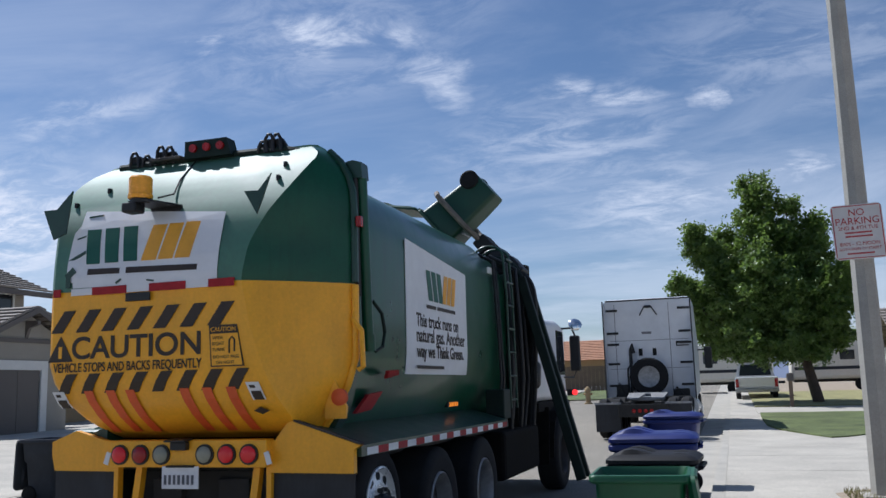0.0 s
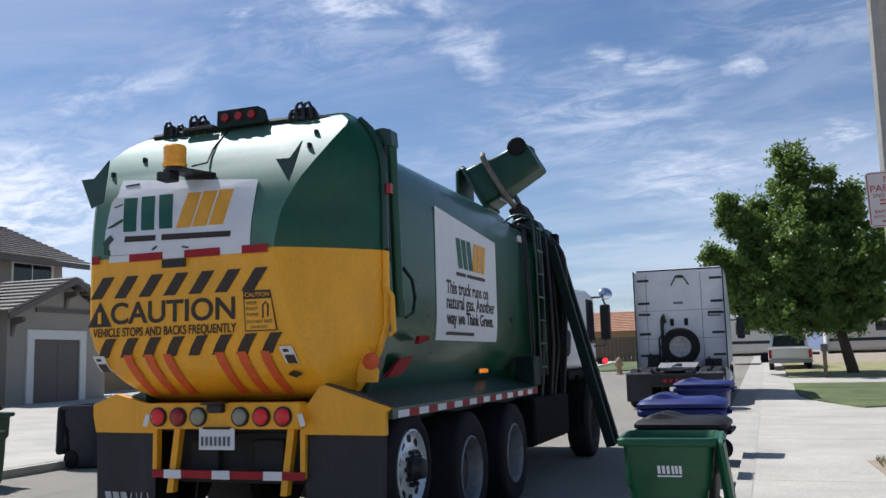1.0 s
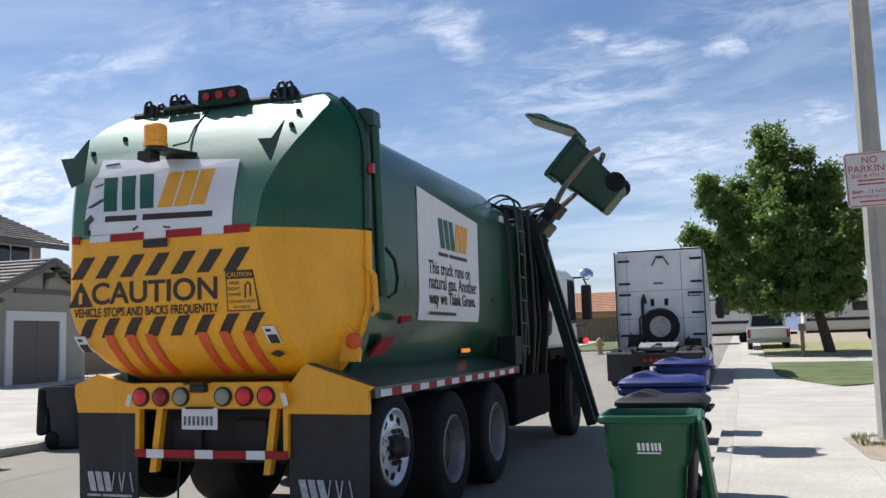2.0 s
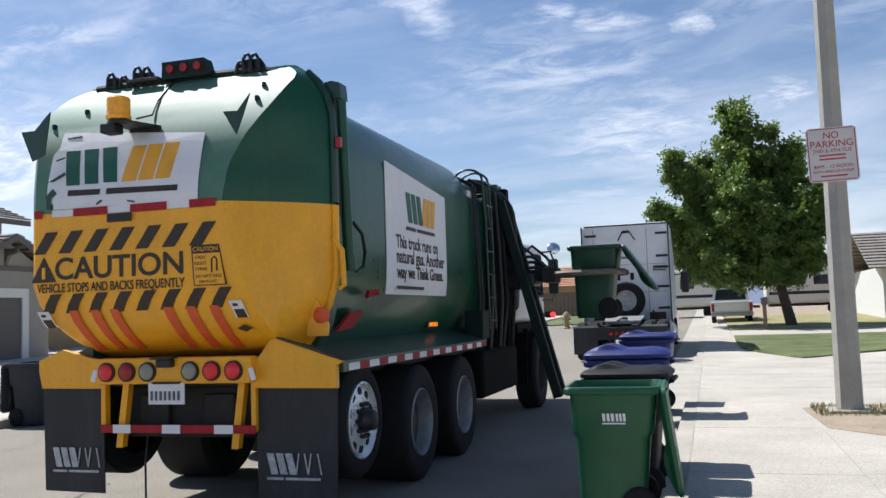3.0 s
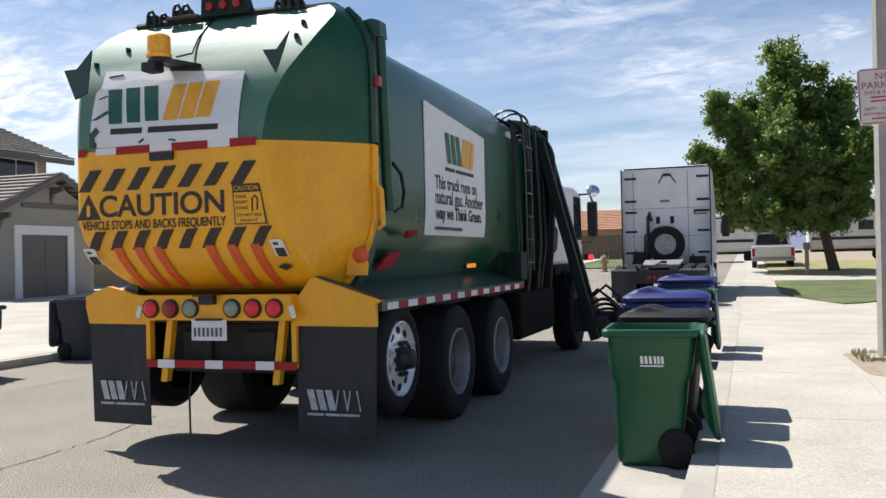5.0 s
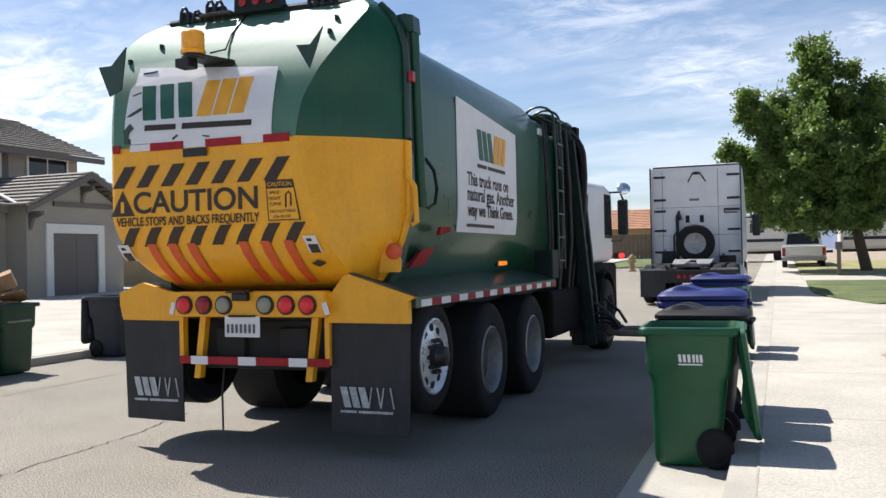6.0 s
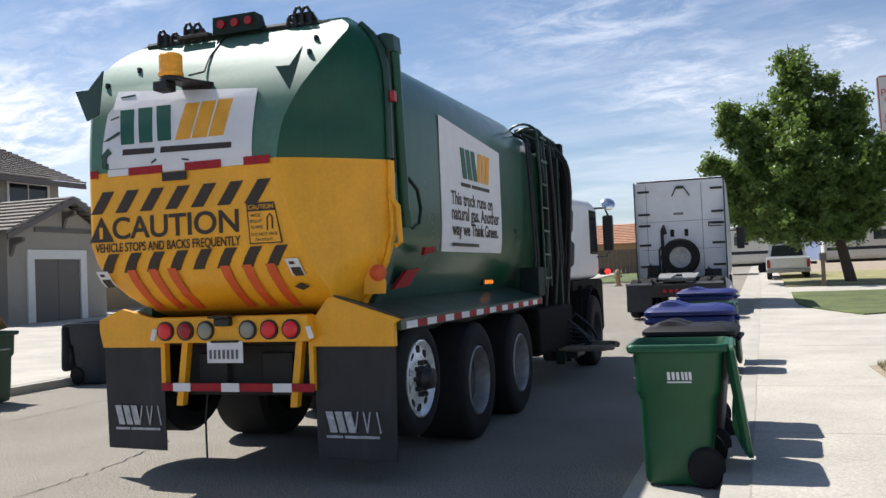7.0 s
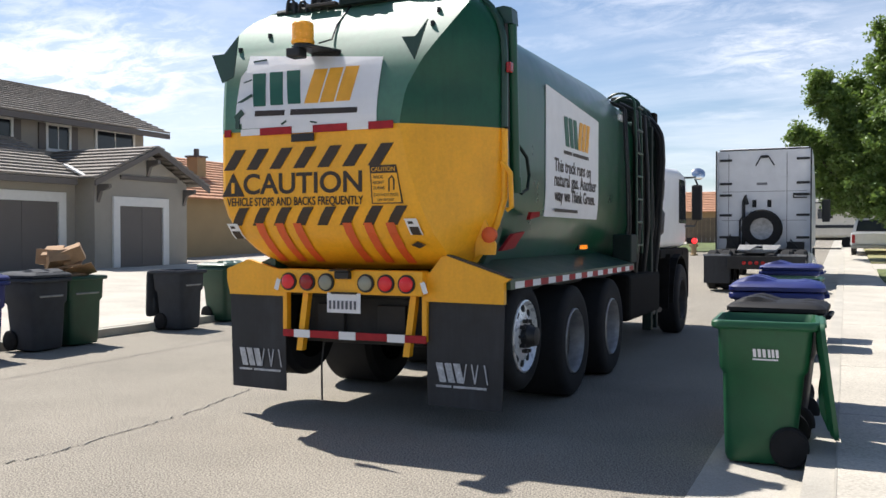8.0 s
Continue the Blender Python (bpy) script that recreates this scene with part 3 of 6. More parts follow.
def body_ring(y, x0, x1, z0, z1, r):
    """A barrel section: round shoulders, and flanks that tuck in towards the floor."""
    out, low_x, low_z = [], 0.36, 0.78
    for sx, top, t0 in ((1, True, 0), (-1, True, 90), (-1, False, 180), (1, False, 270)):
        rx, rz = (r, r * 1.15) if top else (low_x, low_z)
        for k in range(11):
            t = radians(t0 + 9 * k)
            out.append(((x1 - rx if sx > 0 else x0 + rx) + rx * math.cos(t), y, (z1 - rz if top else z0 + rz) + rz * math.sin(t)))
    return out


def flank(z):
    """The body's outer side at a height."""
    d = max(0.0, min(1.0, (1.91 - z) / 0.78))
    return -2.535 - 0.36 * (1 - math.sqrt(1 - d * d))


bm = loft(bmesh.new(), [body_ring(y, -4.60, -2.535 + o, 1.13, 3.275 + o, 0.48) for y, o in ((6.765, 0.0), (7.2, 0.0), (10.9, 0.0), (11.15, -0.03), (11.9, -0.05))])
body = part("body", bm, M["green"], truck, "long rounded dark green refuse body", True)
part("body_hoop", loft(bmesh.new(), [body_ring(y, -4.64, -2.46, 1.10, 3.36, 0.42) for y in (6.765, 6.80, 6.86, 6.90)]), M["dgreen"], truck, "raised dark green hoop behind the tailgate", True)
# ribs and top edge of the hopper
part("hopper", box(boxm(-4.62, -2.52, 11.905, 12.75, 1.1, 2.95, bevel=0.05), -4.62, -2.52, 12.45, 12.75, 2.9, 3.2, bevel=0.03), M["dgreen"], truck, "open-topped dark green hopper")
# rear frame, bumper wings and lamp bar
bm = bmesh.new()
prism(bm, [(-4.745, 6.40, 0.98), (-4.19, 6.40, 0.975), (-4.19, 6.40, 1.19), (-4.30, 6.40, 1.20), (-4.56, 6.40, 1.27), (-4.775, 6.40, 1.19), (-4.775, 6.40, 1.10)], (0, 0.05, 0))
prism(bm, [(-2.94, 6.40, 0.97), (-2.30, 6.40, 0.965), (-2.30, 6.40, 1.12), (-2.25, 6.40, 1.15), (-2.76, 6.40, 1.315), (-2.80, 6.40, 1.305), (-2.89, 6.40, 1.19), (-2.94, 6.40, 1.18)], (0, 0.05, 0))
pieces("bumper_wing", bm, M["yellow"], truck)
part("lamp_bar", boxm(-4.20, -2.92, 6.33, 6.45, 1.01, 1.20, bevel=0.012), M["yellow"], truck)
part("wing_edge", prism(bmesh.new(), [(-2.76, 6.395, 1.320), (-2.25, 6.395, 1.155), (-2.245, 6.395, 1.165), (-2.76, 6.395, 1.331)], (0, 0.06, 0)), M["dish"], truck, "bare worn steel edge")
for i, (x, mm) in enumerate(((-4.105, "lamp_on"), (-3.93, "lamp_red"), (-3.755, "lamp_clear"), (-3.40, "lamp_clear"), (-3.225, "lamp_on"), (-3.05, "lamp_on"))):
    rim = part("tail_lamp", cyl(bmesh.new(), (x, 6.335, 1.10), (x, 6.315, 1.10), 0.071, seg=28), M["black"], truck, "round lamp in a black grommet")
    part("lens", lathe(bmesh.new(), [(0.057, 0.0), (0.057, 0.008), (0.045, 0.02), (0.02, 0.026)], 24, Matrix.Translation((x, 6.314, 1.10)) @ REAR), M[mm], rim, "", True)
part("camera_hood", prism(boxm(-3.66, -3.53, 6.28, 6.34, 1.13, 1.19, bevel=0.01), [(-3.68, 6.24, 1.19), (-3.51, 6.24, 1.19), (-3.51, 6.34, 1.2), (-3.68, 6.34, 1.2)], (0, 0, 0.012)), M["black"], truck)
pl = part("number_plate", boxm(-3.745, -3.445, 6.318, 6.326, 0.865, 1.02, bevel=0.003), M["plate"], truck)
bm = bmesh.new()
for i in range(7):
    box(bm, -3.722 + i * 0.037, -3.705 + i * 0.037, 6.312, 6.317, 0.895, 0.96)
pieces("plate_bar", bm, M["plate_blue"], pl)
for x in (-4.195, -2.94):
    part("flap_post", boxm(x - 0.02, x + 0.02, 6.40, 6.46, 0.66, 1.02, bevel=0.005), M["yellow"], truck)
for x in (-4.0, -3.035):
    part("drop_leg", prism(bmesh.new(), [(x - 0.026, 6.41, 1.02), (x + 0.026, 6.41, 1.02), (x - 0.038, 6.41, 0.54), (x - 0.092, 6.41, 0.54)], (0, 0.06, 0)), M["yellow"], truck)
bar = part("underride_bar", boxm(-4.205, -2.917, 6.385, 6.398, 0.652, 0.71, bevel=0.003), M["red"], truck, "red and white reflective underride bar")
for x in (-4.02, -3.60, -3.17):
    part("white_band", boxm(x - 0.075, x + 0.075, 6.378, 6.384, 0.650, 0.712), M["white"], bar)
part("underride_beam", boxm(-4.2, -2.93, 6.40, 6.46, 0.655, 0.705, bevel=0.01), M["frame"], truck)
part("plate_shelf", boxm(-3.70, -3.48, 6.30, 6.40, 1.012, 1.026), M["frame"], truck)


def logo(parent, m, w, h, light=False):
    """The company's mark as plain slanted bars in its colours (u to the right, v up, on the pose m)."""
    a, b = (M["logo_green"], M["logo_gold"]) if not light else (M["worn_mark"], M["worn_mark"])
    for mm, cells in ((a, ((0.0, 0.13, 0.13), (0.17, 0.13, 0.13), (0.34, 0.13, 0.13))), (b, ((0.60, -0.13, 0.12), (0.75, -0.13, 0.12), (0.90, -0.13, 0.12)) if not light else ((0.58, -0.1, 0.025), (0.68, 0.1, 0.025), (0.80, -0.1, 0.025), (0.92, 0.1, 0.025)))):
        bm = bmesh.new()
        for u, lean, wid in cells:
            q = [(u * w, h), ((u + wid) * w, h), ((u + wid + lean * 0.6) * w, 0), ((u + lean * 0.6) * w, 0)]
            prism(bm, [m @ Vector((x, y, 0)) for x, y in q], m.to_3x3() @ Vector((0, 0, 0.002)))
        pieces("emblem", bm, mm, parent)
    bm = bmesh.new()
    for u0, u1 in ((0.0, 0.30), (0.34, 0.97)):
        q = [(u0 * w, -0.27 * h), (u1 * w, -0.27 * h), (u1 * w, -0.15 * h), (u0 * w, -0.15 * h)]
        prism(bm, [m @ Vector((x, y, 0)) for x, y in q], m.to_3x3() @ Vector((0, 0, 0.002)))
    pieces("emblem_bar", bm, M["decal"] if not light else M["worn_mark"], parent)


# rear board with the mark
def wrap(xl, xr, zs, off, thick=0.004):
    """A thin sheet that follows the tailgate; xl, xr: its edges as functions of the height."""
    bm = bmesh.new()
    rows = [[(xl(z), yr(z) - off, z), (xr(z), yr(z) - off, z), (xr(z), yr(z) - off + thick, z), (xl(z), yr(z) - off + thick, z)] for z in zs]
    return loft(bm, rows)


def sheet(bl, br, tr, tl, off, nu=4, nv=8, thick=0.004):
    """A thin four-cornered sheet, its corners as (x, z), laid on the tailgate's curve."""
    bm = bmesh.new()
    grid = []
    for j in range(nv + 1):
        row = []
        for i in range(nu + 1):
            u, v = i / nu, j / nv
            x = (bl[0] * (1 - u) + br[0] * u) * (1 - v) + (tl[0] * (1 - u) + tr[0] * u) * v
            z = (bl[1] * (1 - u) + br[1] * u) * (1 - v) + (tl[1] * (1 - u) + tr[1] * u) * v
            row.append(bm.verts.new((x, yr(z) - off, z)))
        grid.append(row)
    for r0, r1 in zip(grid, grid[1:]):
        for i in range(nu):
            bm.faces.new((r0[i], r0[i + 1], r1[i + 1], r1[i]))
    r = bmesh.ops.extrude_face_region(bm, geom=list(bm.faces))
    bmesh.ops.translate(bm, verts=[v for v in r["geom"] if isinstance(v, bmesh.types.BMVert)], vec=(0, thick, 0))
    bmesh.ops.recalc_face_normals(bm, faces=bm.faces)
    return bm


bd = part("rear_board", sheet((-4.42, 2.31), (-3.205, 2.30), (-3.213, 2.805), (-4.47, 2.925), 0.009), M["white"], truck, "scuffed white vinyl board with a green and gold mark")
part("torn_edge", sheet((-4.485, 2.36), (-4.41, 2.35), (-4.46, 2.80), (-4.50, 2.74), 0.008), M["white"], bd, "torn vinyl edge")
for x in (-4.385, -4.222, -4.06):
    part("emblem", sheet((x + 0.065, 2.485), (x + 0.182, 2.482), (x + 0.125, 2.757), (x, 2.760), 0.0125, 1, 6, 0.003), M["logo_green"], bd)
for x in (-3.795, -3.655, -3.515):
    part("emblem", sheet((x - 0.05, 2.480), (x + 0.075, 2.478), (x + 0.115, 2.748), (x - 0.005, 2.752), 0.0125, 1, 6, 0.003), M["logo_gold"], bd)
for x0, x1, za, zb in ((-4.30, -4.02, 2.404, 2.398), (-3.965, -3.37, 2.396, 2.382)):
    part("emblem_bar", sheet((x0, za), (x1, zb), (x1, zb + 0.042), (x0, za + 0.045), 0.0125, 2, 2, 0.003), M["decal"], bd)
bm = bmesh.new()
for x, z, w, h, a in ((-4.42, 2.545, 0.17, 0.022, 24), (-4.45, 2.42, 0.09, 0.05, 40), (-4.46, 2.36, 0.04, 0.09, 0), (-4.35, 2.87, 0.13, 0.012, 3), (-4.42, 2.70, 0.08, 0.010, 14), (-4.02, 2.34, 0.05, 0.015, 30), (-3.75, 2.33, 0.06, 0.012, -10)):
    box(bm, x - w / 2, x + w / 2, yr(z) - 0.014, yr(z) - 0.009, z - h / 2, z + h / 2, rot=Euler((0, radians(-a), 0)).to_matrix().to_4x4())
pieces("scuff", bm, M["dgreen"], bd)
tape = part("reflective_tape", boxm(-4.43, -3.07, 6.139, 6.146, 2.255, 2.305), M["white"], truck, "red and white reflective tape")
for x0, x1 in ((-4.585, -4.52), (-4.24, -3.947), (-3.752, -3.453), (-3.268, -3.063)):
    part("red_band", boxm(x0, x1, 6.132, 6.138, 2.250, 2.307), M["red"], tape)
part("small_plate", boxm(-3.945, -3.74, 6.125, 6.138, 2.187, 2.247, bevel=0.004), M["black"], truck)
# warning board: hazard bands and writing
YD = 6.146
for z0, z1, xa, xb, n, grow in ((1.985, 2.145, -4.60, -3.06, 7, 0.0), (1.545, 1.685, -4.56, -2.95, 8, 0.0)):
    p = (xb - xa) / n
    for i in range(n):
        x = xa + i * p
        zs = [z0 + (z1 - z0) * k / 6 for k in range(7)]
        part("hazard_stripe", wrap(lambda z: x + p * 0.52 * (z - z0) / (z1 - z0), lambda z: x + p * (0.46 + 0.52 * (z - z0) / (z1 - z0)), zs, 0.008), M["decal"], truck)
part("warning_word", text_mesh("CAUTION", 1.08, Matrix.Translation((-4.41, YD, 1.795)) @ REAR @ Matrix.Diagonal((1, 0.92, 1, 1)), bold=0.018), M["decal"], truck)
part("warning_line", text_mesh("VEHICLE STOPS AND BACKS FREQUENTLY", 1.25, Matrix.Translation((-4.57, YD, 1.700)) @ REAR @ Matrix.Diagonal((1, 1.40, 1, 1)), bold=0.015), M["decal"], truck)
bm = prism(bmesh.new(), [(-4.62, YD, 1.775), (-4.40, YD, 1.775), (-4.51, YD, 1.965)], (0, -0.002, 0))
part("warning_triangle", bm, M["decal"], truck)
part("triangle_mark", boxm(-4.525, -4.495, YD - 0.005, YD - 0.003, 1.80, 1.885), M["yellow"], truck)
cb = part("small_warning_board", prism(bmesh.new(), [(-3.245, YD, 1.70), (-2.985, YD, 1.70), (-3.045, YD, 1.985), (-3.265, YD, 1.985)], (0, -0.002, 0)), M["decal"], truck)
part("board_face", prism(bmesh.new(), [(-3.236, YD - 0.003, 1.708), (-2.998, YD - 0.003, 1.708), (-3.038, YD - 0.003, 1.925), (-3.25, YD - 0.003, 1.925)], (0, -0.001, 0)), M["yellow"], cb)
part("board_word", text_mesh("CAUTION", 0.195, Matrix.Translation((-3.25, YD - 0.003, 1.94)) @ REAR), M["yellow"], cb)
for k, (s, w, x, z) in enumerate((("WIDE", 0.085, -3.235, 1.885), ("RIGHT", 0.095, -3.235, 1.845), ("TURNS", 0.10, -3.235, 1.805), ("DO NOT PASS", 0.20, -3.225, 1.755), ("ON RIGHT", 0.14, -3.20, 1.718))):
    part("board_line", text_mesh(s, w, Matrix.Translation((x, YD - 0.005, z)) @ REAR), M["decal"], cb)
part("arrow", tube(bmesh.new(), [(-3.10, YD - 0.006, 1.79), (-3.10, YD - 0.006, 1.88), (-3.08, YD - 0.006, 1.90), (-3.06, YD - 0.006, 1.88), (-3.06, YD - 0.006, 1.80)], 0.006, 6), M["decal"], cb)
# orange stripes that follow the curve
for x0 in (-4.325, -4.138, -3.972, -3.525, -3.343, -3.155):
    bm = bmesh.new()
    prev = None
    for k in range(9):
        t = k / 8
        z = 1.562 - 0.305 * t
        x = x0 + 0.045 * t
        y = yr(z) - 0.012
        row = [bm.verts.new((x, y, z)), bm.verts.new((x + 0.075, y, z))]
        if prev:
            bm.faces.new((prev[0], row[0], row[1], prev[1]))
        prev = row
    part("orange_stripe", bm, M["orange"], truck)
for x, z in ((-4.54, 1.50), (-2.93, 1.53)):
    zs = [z - 0.06 + 0.02 * k for k in range(7)]
    st = part("sticker", wrap(lambda q: x - 0.05 + 0.25 * (z - q), lambda q: x + 0.05 + 0.25 * (z - q), zs, 0.012), M["white"], truck)
    part("sticker_mark", wrap(lambda q: x - 0.035 + 0.25 * (z - q), lambda q: x + 0.04 + 0.25 * (z - q), zs[:4], 0.016), M["decal"], st)
    part("sticker_mark", wrap(lambda q: x - 0.03 + 0.25 * (z - q), lambda q: x + 0.01 + 0.25 * (z - q), zs[4:6], 0.016), M["decal"], st)
part("diamond_mark", prism(bmesh.new(), [(-2.99, yr(1.40) - 0.02, 1.395), (-2.93, yr(1.38) - 0.02, 1.37), (-2.87, yr(1.40) - 0.02, 1.395), (-2.93, yr(1.42) - 0.02, 1.42)], (0, 0.004, 0)), M["decal"], truck)
# flared sheet ears on the hood corners
for pts in ([(-3.00, 2.91), (-2.89, 2.905), (-2.79, 3.02), (-2.85, 2.86), (-2.90, 2.74)], [(-4.72, 2.92), (-4.60, 2.92), (-4.46, 3.05), (-4.51, 2.73), (-4.62, 2.69)]):
    part("corner_ear", prism(bmesh.new(), [(x, 6.15, z) for x, z in pts], (0, 0.012, 0.0)), M["dgreen"], truck, "bent green sheet-metal ear")
for x, z in ((-2.86, 3.17), (-2.87, 3.05), (-4.36, 3.10), (-4.60, 2.99)):
    part("clip", boxm(x - 0.012, x + 0.012, yr(z) - 0.025, yr(z) + 0.01, z - 0.02, z + 0.02, bevel=0.004), M["black"], truck)
# beacon, lamp box, hooks on the roof
bc = part("beacon", lathe(bmesh.new(), [(0.083, 0), (0.088, 0.008), (0.088, 0.028), (0.082, 0.034), (0.082, 0.15), (0.07, 0.165), (0.02, 0.17)], 28, Matrix.Translation((-3.803, 6.08, 2.912))), M["amber"], truck, "amber beacon lamp", True)
bm = boxm(-3.915, -3.795, 6.01, 6.13, 2.812, 2.885, bevel=0.014)
cyl(bm, (-3.803, 6.08, 2.88), (-3.803, 6.08, 2.912), 0.07)
prism(bm, [(-3.87, 6.03, 2.885), (-3.70, 6.03, 2.885), (-3.60, 6.30, 2.885), (-3.87, 6.30, 2.885)], (0, 0, 0.012))
prism(bm, [(-3.87, 6.29, 2.885), (-3.60, 6.29, 2.885), (-3.62, 6.29, 2.82), (-3.85, 6.29, 2.82)], (0, 0.015, 0))
part("beacon_bracket", bm, M["black"], bc, "bent black steel bracket")
part("beacon_cable", tube(bmesh.new(), [(-3.74, 6.72, 3.375), (-3.73, yr(3.28) - 0.01, 3.28), (-3.74, yr(3.14) - 0.012, 3.14), (-3.72, yr(3.0) - 0.02, 3.0), (-3.71, 6.16, 2.93)], 0.007), M["black"], bc)
lb = part("roof_lamp_box", prism(bmesh.new(), [(-3.815, 6.62, 3.34), (-3.40, 6.62, 3.34), (-3.44, 6.62, 3.478), (-3.81, 6.62, 3.478)], (0, 0.12, 0)), M["mast"], truck, "dark lamp box with three red lamps")
for x in (-3.73, -3.61, -3.49):
    part("lens", cyl(bmesh.new(), (x, 6.62, 3.415), (x, 6.60, 3.415), 0.032, seg=18), M["lamp_red"], lb)


def roof_hook(x, wide, high):
    """A hinge lug: a wedge plate with an upright loop."""
    bm = prism(bmesh.new(), [(x - wide, 6.69, 3.33), (x + wide * 1.5, 6.69, 3.33), (x + wide * 0.5, 6.69, 3.33 + high * 0.62), (x - wide * 0.6, 6.69, 3.33 + high * 0.6)], (0, 0.03, 0))
    tube(bm, [(x - 0.04, 6.67, 3.33), (x - 0.03, 6.67, 3.26 + high), (x - 0.012, 6.67, 3.29 + high), (x + 0.012, 6.67, 3.29 + high), (x + 0.03, 6.67, 3.26 + high), (x + 0.04, 6.67, 3.33)], 0.013, 8)
    part("roof_hook", bm, M["black"], truck, "black steel hinge lug", True)


for x, wide, high in ((-4.315, 0.07, 0.165), (-4.195, 0.05, 0.13), (-4.068, 0.05, 0.19), (-3.985, 0.06, 0.18), (-3.15, 0.04, 0.13), (-3.095, 0.05, 0.18), (-3.03, 0.07, 0.175)):
    roof_hook(x, wide, high)
part("roof_rail", tube(bmesh.new(), [(-4.46, 6.70, 3.345), (-4.1, 6.70, 3.352), (-3.5, 6.70, 3.355), (-2.97, 6.70, 3.345), (-2.84, 6.71, 3.31), (-2.74, 6.72, 3.255), (-2.66, 6.73, 3.18)], 0.032), M["mast"], truck, "", True)
part("roof_strip", boxm(-4.12, -3.84, 6.60, 6.66, 3.345, 3.372, bevel=0.005), M["dish"], truck)
# tailgate cylinder on the corner
bm = prism(bmesh.new(), [(-2.80, 6.78, 3.13), (-2.80, 6.78, 3.175), (-2.45, 6.78, 3.225), (-2.385, 6.78, 3.205), (-2.375, 6.78, 3.085), (-2.49, 6.78, 3.09), (-2.55, 6.78, 3.13)], (0, 0.13, 0))
part("gate_bracket", bm, M["dgreen"], truck)
part("lift_cylinder", cyl(cyl(bmesh.new(), (-2.41, 6.85, 3.09), (-2.41, 6.94, 1.86), 0.042), (-2.41, 6.94, 1.92), (-2.41, 6.95, 1.80), 0.05), M["green"], truck, "", True)
part("cylinder_rod", cyl(bmesh.new(), (-2.44, 6.80, 3.09), (-2.44, 6.84, 2.2), 0.022), M["black"], truck)
part("cylinder_hose", tube(bmesh.new(), [(-2.41, 6.97, 1.84), (-2.40, 7.06, 1.80), (-2.40, 7.20, 1.84), (-2.41, 7.27, 1.96), (-2.42, 7.24, 2.10), (-2.46, 7.16, 2.19)], 0.014), M["mast"], truck, "", True)
part("corner_marker", boxm(-2.40, -2.36, 6.70, 6.76, 2.70, 2.78, bevel=0.008), M["lamp_red"], truck)
part("gate_latch", tube(bmesh.new(), [(-2.44, 6.72, 2.03), (-2.37, 6.72, 1.94), (-2.36, 6.72, 1.68), (-2.40, 6.72, 1.66)], 0.02), M["yellow"], truck, "", True)
part("side_marker_bracket", prism(bmesh.new(), [(-2.62, 6.62, 1.32), (-2.46, 6.62, 1.32), (-2.45, 6.62, 1.40), (-2.55, 6.62, 1.62), (-2.60, 6.62, 1.60)], (0, 0.03, 0)), M["yellow"], truck)
part("side_marker", lathe(bmesh.new(), [(0.06, 0), (0.06, 0.03), (0.03, 0.045)], 20, Matrix.Translation((-2.50, 6.635, 1.47)) @ REAR), M["orange"], truck, "faded orange marker lamp", True)
for pts in ([(-2.60, 7.05, 1.34), (-2.60, 7.36, 1.36), (-2.54, 7.46, 1.50), (-2.54, 7.18, 1.48)], [(-2.50, 7.46, 1.60), (-2.50, 7.72, 1.63), (-2.46, 7.62, 1.67), (-2.46, 7.40, 1.66)]):
    part("red_reflector", prism(bmesh.new(), pts, (0.03, 0, 0)), M["red"], truck)
# fenders with reflective edge
for s in (1, -1):
    xo, xi = (-2.27, -2.80) if s > 0 else (-4.73, -4.33)
    fd = part("fender", prism(bmesh.new(), [(xi, 6.46, 1.30), (xo, 6.46, 1.145), (xo, 6.46, 1.07), (xi, 6.46, 1.07)], (0, 4.1, 0)), M["dgreen"], truck, "green fender deck with reflective edge")
    for k in range(20):
        part("red_band" if k % 2 else "white_band", boxm(xo + 0.001 * s, xo + 0.006 * s, 6.55 + k * 0.197, 6.55 + (k + 1) * 0.197, 1.075, 1.125), M["red"] if k % 2 else M["white"], fd)
part("arrow_lamp", prism(bmesh.new(), [(-2.70, 9.50, 1.315), (-2.70, 9.86, 1.315), (-2.70, 9.86, 1.37), (-2.70, 9.50, 1.37)], (0.075, 0, 0)), M["black"], truck, "arrow lamp strip")
for k in range(5):
    y = 9.545 + 0.062 * k
    part("chevron", prism(bmesh.new(), [(-2.624, y, 1.322), (-2.624, y + 0.022, 1.322), (-2.624, y + 0.045, 1.343), (-2.624, y + 0.022, 1.364), (-2.624, y, 1.364), (-2.624, y + 0.022, 1.343)], (0.003, 0, 0)), M["lamp_amber"], truck, "lit amber chevron")
# side board
sb = part("side_board", loft(bmesh.new(), [[(flank(z) + o, 8.08, zt), (flank(z) + o, 9.93, zb), (flank(z) + o + 0.006, 9.93, zb), (flank(z) + o + 0.006, 8.08, zt)] for z, zt, zb, o in [(1.64 + 0.05 * k, 1.64 + 1.195 * k / 21, 1.64 + 1.07 * k / 21, 0.002) for k in range(22)]]), M["white"], truck, "white vinyl side board with slogan")
logo(sb, Matrix.Translation((-2.524, 8.62, 2.33)) @ SIDE, 0.92, 0.285)
for s, w, z in (("This truck runs on", 1.28, 2.075), ("natural gas. Another", 1.50, 1.935), ("way we Think Green.", 1.44, 1.795)):
    part("slogan_line", text_mesh(s, w, Matrix.Translation((-2.525, 8.33, z)) @ SIDE, bold=0.02), M["decal"], sb)
part("address_bar", boxm(-2.525, -2.523, 8.33, 9.10, 1.69, 1.72), M["decal"], sb)
